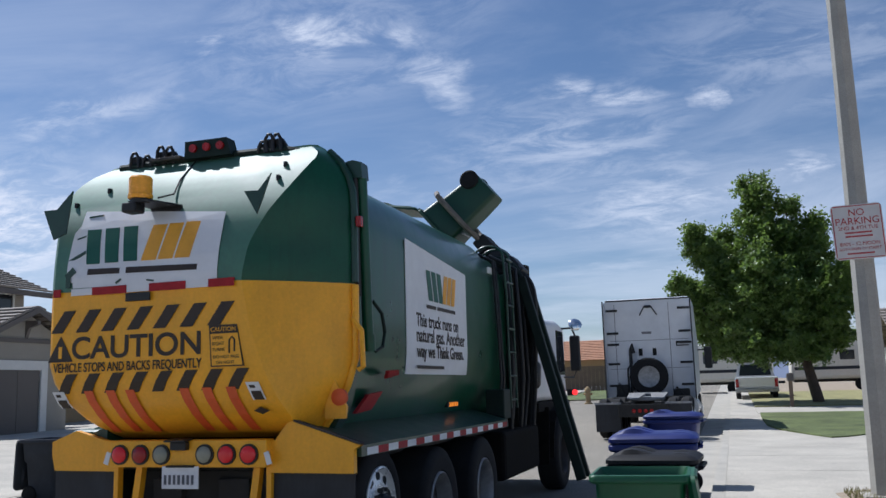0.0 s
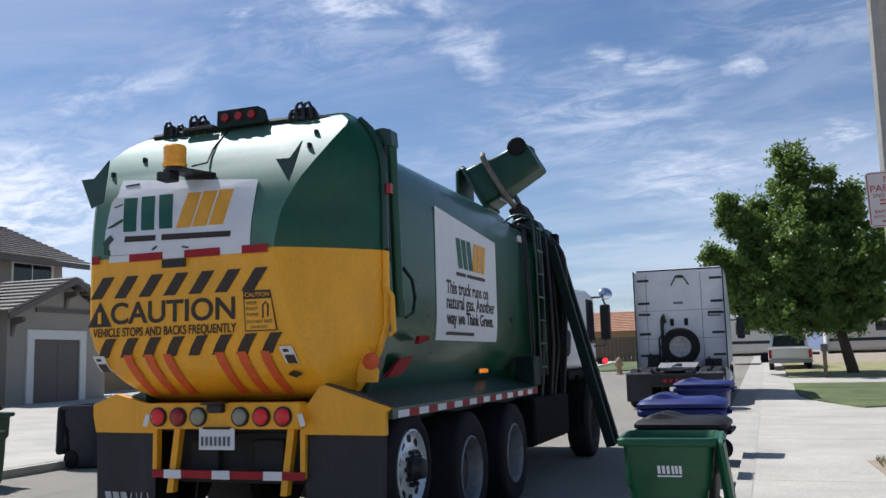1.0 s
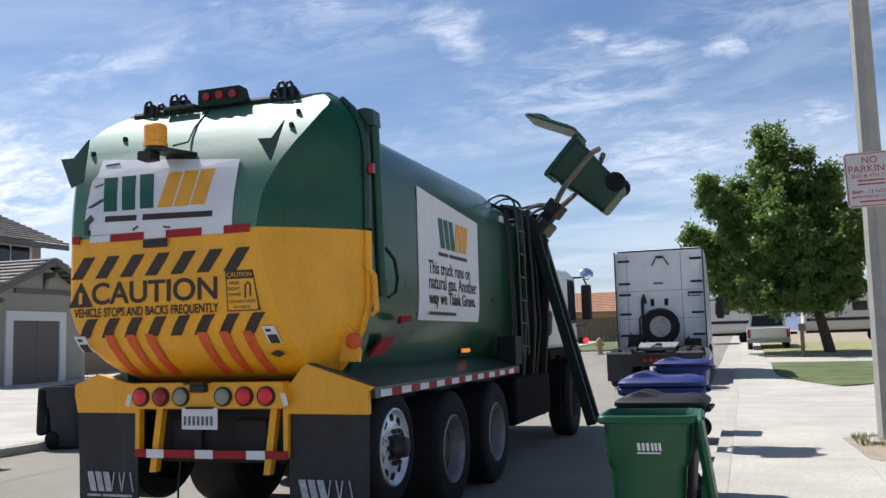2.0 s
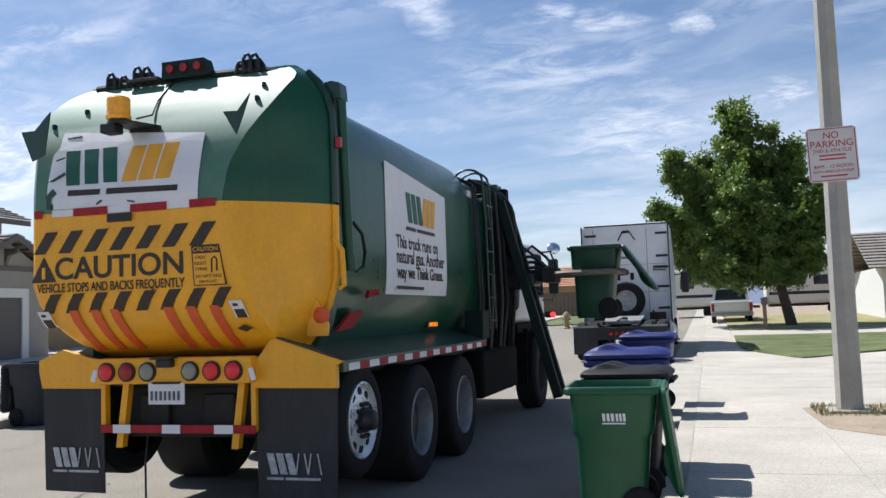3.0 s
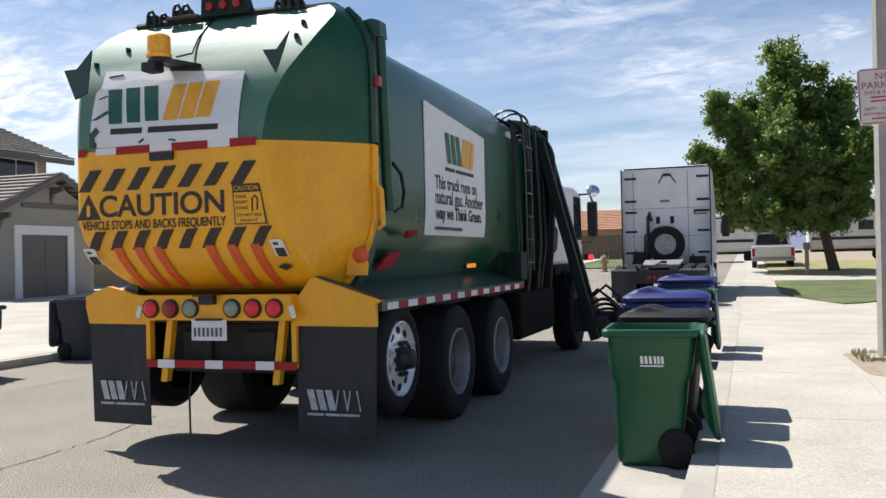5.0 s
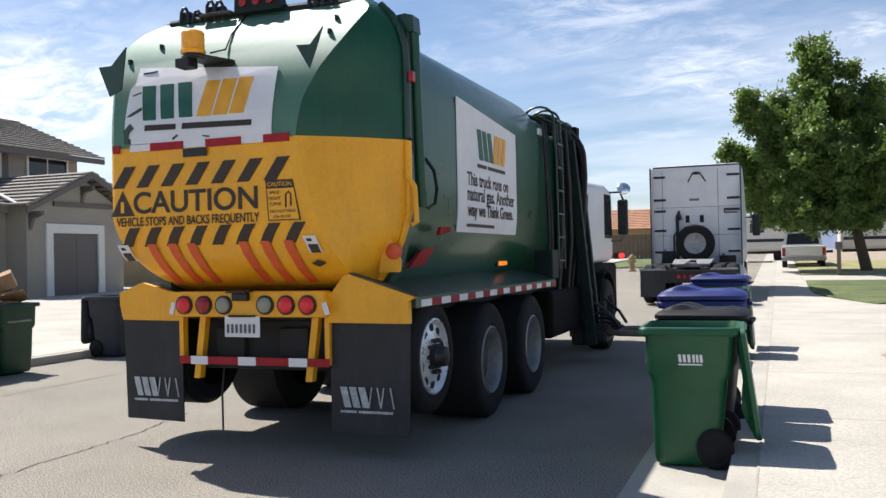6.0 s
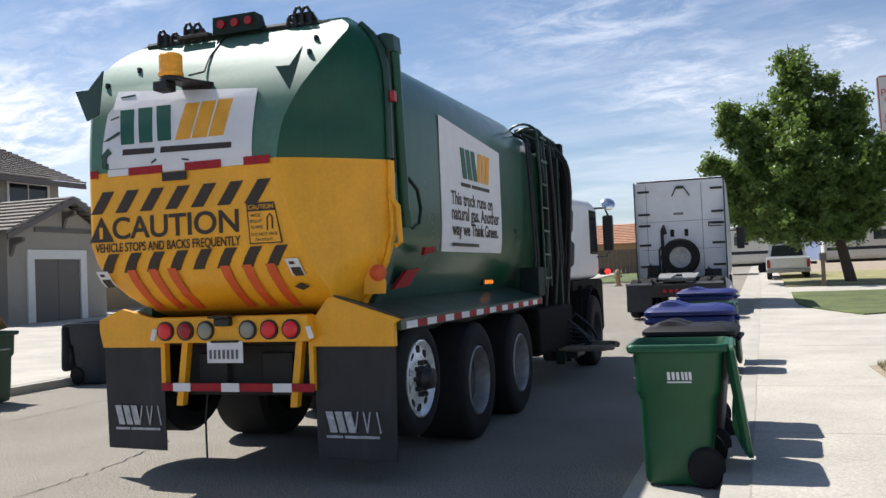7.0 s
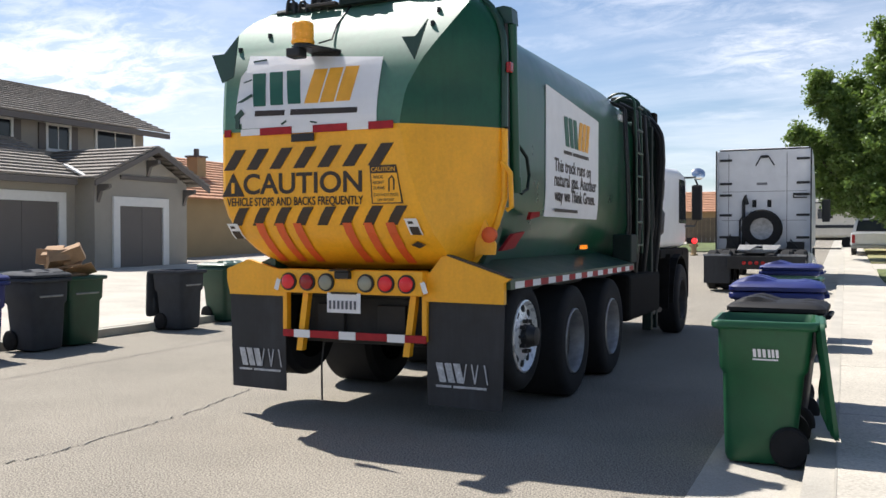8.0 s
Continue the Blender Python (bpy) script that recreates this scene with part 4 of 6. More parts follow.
# chassis
bm = boxm(-3.95, -3.70, 6.5, 15.2, 0.62, 0.92, bevel=0.01)
box(bm, -3.40, -3.15, 6.5, 15.2, 0.62, 0.92, bevel=0.01)
box(bm, -4.1, -3.0, 6.55, 7.2, 0.60, 0.98, bevel=0.02)
part("chassis_frame", bm, M["frame"], truck)
part("floor_pan", boxm(-4.55, -2.60, 6.5, 12.6, 0.98, 1.14, bevel=0.01), M["frame"], truck)


def wheel(y, z, r, w, chrome, side, name="wheel"):
    """A truck wheel with tyre, rim and hub; its outer face on the truck's side."""
    xo = -2.30 if side > 0 else -4.74
    m = Matrix.Translation((xo, y, z)) @ Euler((0, radians(90 * side), 0)).to_matrix().to_4x4()
    d = -w
    q = 1.0 if chrome else 0.88
    ty = part(name, lathe(bmesh.new(), [(r * 0.64 * q, d), (r * 0.90, d), (r, d + 0.05), (r, -0.05), (r * 0.975, -0.025), (r * 0.90, 0.0), (r * 0.80, 0.004), (r * 0.70 * q, -0.004), (r * 0.64 * q, -0.03)], 48, m, False), M["rubber"], truck, "black truck tyre on a metal rim", True, at=(xo, y, z))
    if chrome:
        part("rim", lathe(bmesh.new(), [(r * 0.66, -0.05), (r * 0.67, 0.0), (r * 0.64, 0.006), (r * 0.61, -0.022), (r * 0.57, -0.034), (r * 0.40, -0.02), (r * 0.36, -0.012), (r * 0.2, -0.012)], 40, m), M["alu"], ty, "polished aluminium rim", True)
        part("hub", lathe(bmesh.new(), [(r * 0.22, -0.014), (r * 0.215, 0.03), (r * 0.19, 0.04), (r * 0.17, 0.09), (r * 0.10, 0.10)], 28, m), M["black"], ty, "greasy black hub", True)
        bm, bn = bmesh.new(), bmesh.new()
        for k in range(10):
            t = 2 * math.pi * k / 10
            c = m @ Vector((r * 0.49 * math.cos(t), r * 0.49 * math.sin(t), -0.05))
            e = m @ Vector((r * 0.49 * math.cos(t), r * 0.49 * math.sin(t), -0.0235))
            cyl(bm, c, e, r * 0.082, seg=16)
            c = m @ Vector((r * 0.285 * math.cos(t + 0.3), r * 0.285 * math.sin(t + 0.3), -0.012))
            e = m @ Vector((r * 0.285 * math.cos(t + 0.3), r * 0.285 * math.sin(t + 0.3), 0.03))
            cyl(bn, c, e, 0.017, seg=6)
        pieces("vent_hole", bm, M["hole"], ty)
        pieces("wheel_nut", bn, M["black"], ty)
    else:
        part("rim", lathe(bmesh.new(), [(r * 0.66 * q, -0.06), (r * 0.665 * q, -0.004), (r * 0.64 * q, 0.004), (r * 0.62 * q, -0.01), (r * 0.60 * q, -0.05), (r * 0.57 * q, -0.13)], 40, m, False), M["rim"] if y < 12 else M["dish"], ty, "worn rim lip", True)
        dish = part("dish", lathe(bmesh.new(), [(r * 0.57 * q, -0.13), (r * 0.55 * q, -0.20), (r * 0.40, -0.23), (r * 0.30, -0.22), (r * 0.27, -0.12), (r * 0.22, -0.09), (r * 0.10, -0.08)], 36, m), M["dish"], ty, "deep rusty dark wheel dish", True)
        bn = bmesh.new()
        for k in range(10):
            t = 2 * math.pi * k / 10
            cyl(bn, m @ Vector((r * 0.42 * math.cos(t), r * 0.42 * math.sin(t), -0.23)), m @ Vector((r * 0.42 * math.cos(t), r * 0.42 * math.sin(t), -0.19)), 0.017, seg=6)
        pieces("wheel_nut", bn, M["dish"], ty)
    return ty


WHEELS = []
for side in (1, -1):
    WHEELS.append(wheel(6.88, 0.69, 0.42, 0.50, True, side))
    WHEELS.append(wheel(8.26, 0.507, 0.507, 0.56, False, side))
    WHEELS.append(wheel(9.67, 0.507, 0.507, 0.56, False, side))
    WHEELS.append(wheel(14.05, 0.52, 0.52, 0.32, False, side))
pieces("axle", cyl(cyl(cyl(cyl(bmesh.new(), (-4.6, 6.88, 0.69), (-2.52, 6.88, 0.69), 0.09), (-4.6, 8.26, 0.5), (-2.6, 8.26, 0.5), 0.11), (-4.6, 9.67, 0.5), (-2.6, 9.67, 0.5), 0.11), (-4.6, 14.05, 0.52), (-2.5, 14.05, 0.52), 0.08), M["frame"], truck)
# mudflaps
for x0, x1, b0, b1, z0, lg in ((-4.77, -4.22, -4.73, -4.20, 0.20, 0), (-2.94, -2.31, -2.92, -2.32, 0.18, 1)):
    fl = part("mudflap", prism(bmesh.new(), [(x0, 6.44, 0.98), (x1, 6.44, 0.98), (b1, 6.42, z0), (b0, 6.42, z0 + 0.01)], (0, 0.012, 0)), M["flap"], truck, "black rubber mudflap with a pale mark")
    logo(fl, Matrix.Translation((b0 + 0.07, 6.418, z0 + 0.19)) @ REAR @ Euler((radians(1.4), 0, 0)).to_matrix().to_4x4(), 0.42, 0.145, True)
# cab
bm = loft(bmesh.new(), [[(u, y, v) for u, v in rrect(TX, (1.28 + zt) / 2, hw, (zt - 1.28) / 2, 0.14, 4)] for y, hw, zt in ((12.95, 1.12, 2.42), (13.05, 1.14, 2.46), (14.6, 1.14, 2.52), (15.1, 1.12, 2.48), (15.35, 1.08, 2.3), (15.45, 1.04, 1.9))])
cab = part("cab", bm, M["semi"], truck, "white forward-control driver's cab", True)
part("side_window", prism(bmesh.new(), [(-2.41, 14.35, 1.66), (-2.41, 15.0, 1.66), (-2.41, 14.9, 2.34), (-2.41, 14.35, 2.34)], (0.006, 0, 0)), M["glass"], cab)
part("cab_base", boxm(-4.66, -2.42, 14.75, 15.42, 0.42, 1.275, bevel=0.06), M["grime"], truck)
part("cab_floor", boxm(-4.66, -2.42, 12.95, 14.75, 1.14, 1.275, bevel=0.02), M["grime"], truck)
part("wheel_guard", prism(bmesh.new(), [(-2.78, 13.20, 0.42), (-2.36, 13.20, 0.42), (-2.36, 13.34, 1.20), (-2.78, 13.34, 1.20)], (0, 0.02, 0)), M["grime"], truck, "black rubber wheel guard")
rings = []
for k in range(9):
    t = math.pi * k / 8
    c, d = math.cos(t), math.sin(t)
    rings.append([(-2.70, 14.05 - 0.66 * c, 0.50 + 0.66 * d), (-2.32, 14.05 - 0.66 * c, 0.50 + 0.66 * d), (-2.32, 14.05 - 0.69 * c, 0.50 + 0.69 * d), (-2.70, 14.05 - 0.69 * c, 0.50 + 0.69 * d)])
bm = loft(bmesh.new(), rings)
part("wheel_arch", bm, M["grime"], truck)
mr = part("mirror", boxm(-2.37, -2.20, 15.3, 15.38, 1.72, 2.30, bevel=0.03), M["black"], truck, "tall black wing mirror")
pieces("mirror_arm", tube(tube(bmesh.new(), [(-2.43, 15.0, 2.40), (-2.32, 15.3, 2.42), (-2.27, 15.34, 2.28)], 0.016), [(-2.43, 15.0, 1.62), (-2.32, 15.3, 1.62), (-2.27, 15.34, 1.74)], 0.016), M["black"], mr)
part("convex_mirror", lathe(bmesh.new(), [(0.11, 0), (0.11, 0.02), (0.07, 0.05), (0.02, 0.06)], 20, Matrix.Translation((-2.26, 15.3, 2.47)) @ Euler((radians(60), 0, radians(20))).to_matrix().to_4x4()), M["chrome"], mr, "", True)
part("corner_signal", lathe(bmesh.new(), [(0.045, 0), (0.045, 0.02), (0.02, 0.035)], 18, Matrix.Translation((-2.33, 15.40, 1.38)) @ REAR), M["lamp_bright"], truck, "lit red marker lamp", True)
part("signal_bracket", boxm(-2.46, -2.30, 15.402, 15.42, 1.33, 1.43), M["black"], truck)
for z0, z1 in ((1.95, 2.25), (1.5, 1.8)):
    part("air_filter", lathe(bmesh.new(), [(0.02, 0), (0.15, 0), (0.17, 0.03), (0.17, 0.3), (0.15, 0.33), (0.02, 0.33)], 20, Matrix.Translation((-2.52, 12.78, z0)) @ Euler((radians(-20), 0, 0)).to_matrix().to_4x4()), M["black"], truck, "", True)
# hydraulic clutter between hopper and cab
bm = bmesh.new()
random.seed(4)
for k in range(9):
    y = 11.1 + 0.17 * k
    x = -2.46 + random.uniform(-0.05, 0.08)
    tube(bm, [(x - 0.25, y, 3.12), (x - 0.05, y + 0.02, 3.02), (x, y + random.uniform(-0.03, 0.05), 2.3), (x + 0.02, y + random.uniform(-0.1, 0.1), 1.6), (x - 0.05, y, 0.95)], random.choice((0.016, 0.022, 0.03)))
pieces("hydraulic_hose", bm, M["black"], truck, "bundle of black hydraulic hoses", True)
bm = bmesh.new()
for y in (11.12, 11.42):
    hoop = [(-2.56 - 0.18 * math.cos(t), y - 0.06, 3.05 + 0.14 * math.sin(t)) for t in [math.pi * q / 9 for q in range(10)]]
    tube(bm, [(-2.80, y - 0.08, 3.02)] + hoop + [(-2.37, y, 2.6), (-2.36, y, 1.25)], 0.015)
for k in range(7):
    tube(bm, [(-2.36, 11.12, 1.35 + 0.28 * k), (-2.36, 11.42, 1.35 + 0.28 * k)], 0.013)
part("ladder", bm, M["dgreen"], truck, "", True)
part("body_plate", boxm(-2.568, -2.545, 11.0, 11.3, 2.86, 2.93), M["white"], truck)
part("tool_box", boxm(-2.52, -2.30, 10.55, 10.85, 1.15, 1.48, bevel=0.015), M["mast"], truck)
part("side_tank", boxm(-2.62, -2.36, 10.75, 12.6, 0.45, 1.0, bevel=0.05), M["grime"], truck)
part("hopper_frame", box(box(boxm(-2.60, -2.44, 12.62, 12.80, 0.5, 3.15, bevel=0.01), -2.60, -2.46, 11.9, 12.1, 0.5, 3.0, bevel=0.01), -2.62, -2.5, 11.9, 12.8, 2.0, 2.2, bevel=0.01), M["grime"], truck)
part("arm_housing", box(boxm(-3.6, -2.64, 12.76, 12.94, 0.5, 3.0, bevel=0.02), -2.66, -2.5, 12.82, 12.94, 0.4, 2.5, bevel=0.02), M["grime"], truck, "dark housing between hopper and cab")

# mast: leans out with its foot; pivots at its head
PIV = Vector((-2.52, 12.35, 3.0))
bm = bmesh.new()
for y in (12.16, 12.50):
    for k in range(12):
        t0, t1 = radians(100 - 10 * k), radians(100 - 10 * (k + 1))
        if t1 < 0:
            break
        a, b = [(-2.86 + 0.42 * math.cos(t), y, 2.86 + 0.42 * math.sin(t)) for t in (t0, t1)]
        cyl(bm, a, b, 0.045, seg=8)
    box(bm, -2.50, -2.38, y - 0.05, y + 0.05, 0.22, 2.90, bevel=0.01)
for z in (0.3, 0.9, 1.5, 2.1, 2.7):
    box(bm, -2.48, -2.42, 12.16, 12.50, z - 0.04, z + 0.04)
mast = part("mast", bm, M["mast"], truck, "dark green lift mast with twin rails", at=PIV)
bm = bmesh.new()
for k in range(6):
    o, w = 0.034 * k, 0.045 * k + random.uniform(-0.03, 0.03)
    top = [(-2.76 + (0.47 - o) * math.sin(t), 12.36 + w, 2.68 + (0.45 - o) * math.cos(t)) for t in [radians(-20 + 110 * q / 10) for q in range(11)]]
    x = top[-1][0]
    tube(bm, top + [(x + 0.01, 12.36 + w, 2.45), (x - 0.02, 12.40 + w, 2.1), (x - 0.05 - 0.02 * (k % 3), 12.42 + w, 1.6), (x - 0.10, 12.4 + w, 1.0)], 0.022 if k % 2 else 0.029)
pieces("mast_hose", bm, M["black"], truck, "looped black hose", True)
part("hanging_strap", tube(bmesh.new(), [(-3.95, 6.6, 0.62), (-3.96, 6.58, 0.4), (-3.95, 6.57, 0.12)], 0.008, 6), M["black"], truck)
for x in (-4.215, -2.905):
    part("worn_corner", boxm(x - 0.02, x + 0.02, 6.322, 6.329, 1.03, 1.12, bevel=0.002, rot=Euler((0, radians(18 if x < -3.5 else -18), 0)).to_matrix().to_4x4()), M["white"], truck)


# ---- wheeled bins ----
def wheeled_bin(body_mat, lid_mat, base, label, lid_deg=0.0, turn=0.0, group="wheeled bins at the kerb", mark=True, size=(0.84, 0.93, 0.93)):
    """A tall tapered cart: hinge and wheels on its local +x side, mark on its -y side. lid_deg: 0 shut, 270 hanging open."""
    ob = thing("wheeled_bin", (0, 0, 0), label, "wheeled bin", group)

    def ring(z, x0, x1, h):
        return [(u, v, z) for u, v in rrect((x0 + x1) / 2, 0, (x1 - x0) / 2, h, 0.07, 4)]

    bm = loft(bmesh.new(), [ring(0.012, -0.28, 0.16, 0.24), ring(0.05, -0.295, 0.20, 0.255), ring(0.30, -0.305, 0.235, 0.27), ring(0.62, -0.312, 0.272, 0.280), ring(0.66, -0.335, 0.30, 0.308), ring(0.93, -0.345, 0.335, 0.315), ring(0.93, -0.375, 0.365, 0.345), ring(0.945, -0.39, 0.378, 0.358), ring(0.975, -0.39, 0.378, 0.358), ring(0.988, -0.38, 0.37, 0.35), ring(0.99, -0.355, 0.345, 0.325), ring(0.93, -0.33, 0.32, 0.30), ring(0.10, -0.27, 0.18, 0.235)])
    part("body", bm, body_mat, ob, "", True)
    part("grip_bar", tube(bmesh.new(), [(0.34, -0.24, 0.95), (0.405, -0.24, 0.965), (0.405, 0.24, 0.965), (0.34, 0.24, 0.95)], 0.018), body_mat, ob, "", True)
    for s in (-1, 1):
        m = Matrix.Translation((0.17, 0.30 * s, 0.14)) @ Euler((radians(-90 * s), 0, 0)).to_matrix().to_4x4()
        w = part("wheel", lathe(bmesh.new(), [(0.03, -0.06), (0.12, -0.06), (0.14, -0.045), (0.14, -0.01), (0.12, 0.005), (0.09, 0.0), (0.06, 0.012), (0.02, 0.014)], 24, m), M["rubber"], ob, "black plastic wheel", True)
    part("axle", cyl(bmesh.new(), (0.17, -0.3, 0.125), (0.17, 0.3, 0.125), 0.012, seg=8), M["rim"], ob)
    part("lift_bar", cyl(bmesh.new(), (-0.34, -0.2, 0.74), (-0.34, 0.2, 0.74), 0.014, seg=8), M["rim"], ob)
    bm = bmesh.new()
    rings = []
    for z, k, in ((0.0, 0.0), (0.03, 0.0), (0.055, 0.03), (0.07, 0.10)):
        rings.append([(u, v, 1.0 + z) for u, v in rrect(0.0, 0, 0.39 - k, 0.36 - k, 0.08, 4)])
    loft(bm, rings)
    hump = [[(-0.33 + 0.66 * k / 12, y, 1.055 + h * (0.055 * math.exp(-((k - 3) / 2.6) ** 2) + 0.022 * math.exp(-((k - 10) / 1.8) ** 2))) for y, h in ((-0.27, 0), (-0.24, 1), (-0.05, 1), (-0.03, 0.4), (0.03, 0.4), (0.05, 1), (0.24, 1), (0.27, 0))] for k in range(13)]
    loft(bm, hump)
    HINGE = Vector((0.40, 0, 1.0))
    lid = part("lid", bm, lid_mat, ob, "", True, at=HINGE)
    lid.matrix_basis = Matrix.Translation(HINGE) @ Euler((0, radians(lid_deg), 0)).to_matrix().to_4x4()
    if mark:
        b2 = bmesh.new()
        for u, w in ((0.0, 0.022), (0.034, 0.022), (0.068, 0.022)):
            prism(b2, [(-0.09 + u, -0.318, 0.80), (-0.09 + u + w, -0.318, 0.80), (-0.085 + u + w, -0.316, 0.745), (-0.085 + u, -0.316, 0.745)], (0, -0.002, 0))
        for u, w in ((0.105, 0.018), (0.132, 0.018), (0.16, 0.02)):
            prism(b2, [(-0.09 + u, -0.318, 0.80), (-0.09 + u + w, -0.318, 0.80), (-0.085 + u + w, -0.316, 0.745), (-0.085 + u, -0.316, 0.745)], (0, -0.002, 0))
        box(b2, -0.09, 0.09, -0.320, -0.316, 0.725, 0.735)
        pieces("emblem", b2, M["white"], ob)
    ob.matrix_basis = pose(*base, 0, 0, turn) @ Matrix.Diagonal((*size, 1))
    return ob, lid


front_bin, _ = wheeled_bin(M["bin_green"], M["bin_green"], (-0.475, 7.03, 0.01), "green plastic wheeled bin with its lid flung open", 262, 2)
grey_bin, _ = wheeled_bin(M["bin_black"], M["bin_black"], (-0.455, 7.84, 0.01), "charcoal wheeled bin with its lid shut", 0, -2, size=(0.86, 0.88, 0.915))
blue_bin, _ = wheeled_bin(M["bin_blue"], M["bin_blue"], (-0.515, 8.56, 0.01), "blue wheeled bin with its lid shut", 0, 2, size=(0.92, 0.92, 1.02))
blue_bin2, _ = wheeled_bin(M["bin_blue"], M["bin_blue"], (-0.665, 13.5, 0.01), "blue wheeled bin with its lid shut, farther up the kerb", 0, -3, size=(0.97, 0.95, 1.01))
lifted_bin, lifted_lid = wheeled_bin(M["bin_green_dark"], M["bin_green_dark"], (-0.62, 12.5, 0.01), "green wheeled bin that the truck's arm tips and sets down", 268, 0, mark=False, size=(0.90, 0.95, 0.96))
for mm, lm, x, y, lab, deg, tn in (("bin_blue", "bin_blue", -9.42, 8.02, "blue wheeled bin with its lid shut across the street", 0, 180), ("bin_grey", "bin_grey", -9.46, 8.98, "grey wheeled bin with its lid shut across the street", 0, 182), ("bin_green_dark", "bin_green_dark", -9.5, 9.62, "green wheeled bin overfilled with cardboard", 262, 178), ("bin_grey", "bin_grey", -9.55, 11.75, "grey wheeled bin with its lid hanging open across the street", 268, 184), ("bin_green_dark", "bin_green_dark", -9.75, 13.1, "green wheeled bin across the street", 0, 178)):
    wheeled_bin(M[mm], M[lm], (x, y, 0.01), lab, deg, tn, "wheeled bins across the street")
cb = thing("cardboard_heap", (-9.5, 9.62, 0.93), "torn brown cardboard boxes heaped in a bin", "cardboard")
random.seed(11)
for k in range(9):
    x, y, z = -9.5 + random.uniform(-0.2, 0.2), 9.62 + random.uniform(-0.2, 0.2), 0.90 + 0.045 * k
    w, d, h = random.uniform(0.22, 0.42), random.uniform(0.2, 0.36), random.choice((0.02, 0.03, 0.16, 0.2))
    part("box", boxm(x - w / 2, x + w / 2, y - d / 2, y + d / 2, z - h / 2, z + h / 2, bevel=0.004, rot=Euler((random.uniform(-0.5, 0.5), random.uniform(-0.5, 0.5), random.uniform(0, 3))).to_matrix().to_4x4()), M["cardboard"], cb)

# ---- gripper of the lift arm (its space: the bin's, while it holds it) ----
gripper = thing("gripper", (0, 0, 0), "", "")
for key in ("label", "category"):
    if key in gripper:
        del gripper[key]
gripper.parent = truck
BASE[gripper.name] = Matrix()
bm = bmesh.new()
for s in (-1, 1):
    tube(bm, [(-0.62, 0.12 * s, 0.60), (-0.40, 0.30 * s, 0.60), (-0.30, 0.36 * s, 0.60), (0.05, 0.37 * s, 0.60), (0.27, 0.34 * s, 0.60), (0.36, 0.20 * s, 0.60)], 0.04)
pieces("finger", bm, M["worn_steel"], gripper, "worn steel gripper finger", True)
bm = boxm(-1.05, -0.55, -0.10, 0.10, 0.52, 0.68, bevel=0.02)
box(bm, -0.72, -0.52, -0.22, 0.22, 0.50, 0.70, bevel=0.02)
part("reach_beam", bm, M["frame"], gripper)
bm = boxm(-1.28, -1.0, -0.20, 0.20, 0.42, 0.86, bevel=0.03)
cyl(bm, (-1.2, -0.24, 0.5), (-1.2, 0.24, 0.5), 0.07), cyl(bm, (-1.2, -0.24, 0.8), (-1.2, 0.24, 0.8), 0.07)
tube(bm, [(-1.1, 0.15, 0.85), (-0.9, 0.18, 1.02), (-0.7, 0.15, 0.85), (-0.6, 0.1, 0.7)], 0.02)
tube(bm, [(-1.1, -0.15, 0.85), (-0.95, -0.2, 0.98), (-0.8, -0.15, 0.85), (-0.65, -0.1, 0.7)], 0.02)
box(bm, -1.0, -0.8, -0.26, 0.26, 0.46, 0.62, bevel=0.03)
for k in range(5):
    tube(bm, arc((-1.15, -0.2 + 0.1 * k, 0.6), (-0.65, -0.16 + 0.08 * k, 0.66), -0.22 + 0.07 * k), 0.02)
carriage = part("carriage", bm, M["black"], gripper)

# ---- the tractor unit parked ahead ----
semi = thing("tractor_unit", (-2.12, 27.3, rise(27.3)), "white sleeper tractor unit parked at the kerb, seen from behind", "tractor unit")
SY, X0, X1 = 27.35, -3.36, -0.90
bm = loft(bmesh.new(), [[(u, y, v) for u, v in rrect((X0 + X1) / 2, (1.0 + zt) / 2 + 0.03, (X1 - X0) / 2, (zt - 1.0) / 2, r, 4)] for y, zt, r in ((SY, 3.87, 0.05), (SY + 0.06, 3.92, 0.08), (SY + 2.2, 3.95, 0.12), (SY + 3.6, 3.2, 0.2), (SY + 4.2, 2.7, 0.2))])
part("sleeper_cab", bm, M["semi"], semi, "tall white sleeper cab", True)
part("bonnet", boxm(-3.1, -1.15, SY + 4.2, SY + 6.0, 0.7, 1.9, bevel=0.15), M["semi"], semi)
bm = bmesh.new()
for x in (X0 + 0.28, X1 - 0.62):
    box(bm, x - 0.008, x + 0.008, SY - 0.006, SY - 0.002, 1.25, 3.8)
for z in (2.72, 1.9):
    box(bm, X0 + 0.1, X1 - 0.1, SY - 0.006, SY - 0.002, z - 0.006, z + 0.006)
pieces("panel_seam", bm, M["seam"], semi)
for x, s in ((X0 + 0.03, 1), (X1 - 0.03, -1)):
    for z in (3.62, 2.95, 2.62, 2.05, 1.42):
        part("hinge_strap", boxm(min(x, x + 0.34 * s), max(x, x + 0.34 * s), SY - 0.03, SY - 0.004, z - 0.034, z + 0.034, bevel=0.008), M["black"], semi)
part("roof_edge", boxm(X0 + 0.02, X1 - 0.02, SY - 0.01, SY + 0.05, 3.885, 3.93, bevel=0.01), M["black"], semi)
pieces("side_extender", box(boxm(X0 - 0.03, X0 - 0.002, SY - 0.35, SY + 0.4, 1.0, 3.85), X1 + 0.002, X1 + 0.03, SY - 0.35, SY + 0.4, 1.0, 3.85), M["semi"], semi)
pieces("edge_seal", box(boxm(X0 - 0.035, X0 - 0.0, SY - 0.38, SY - 0.352, 1.0, 3.87), X1, X1 + 0.035, SY - 0.38, SY - 0.352, 1.0, 3.87), M["black"], semi)
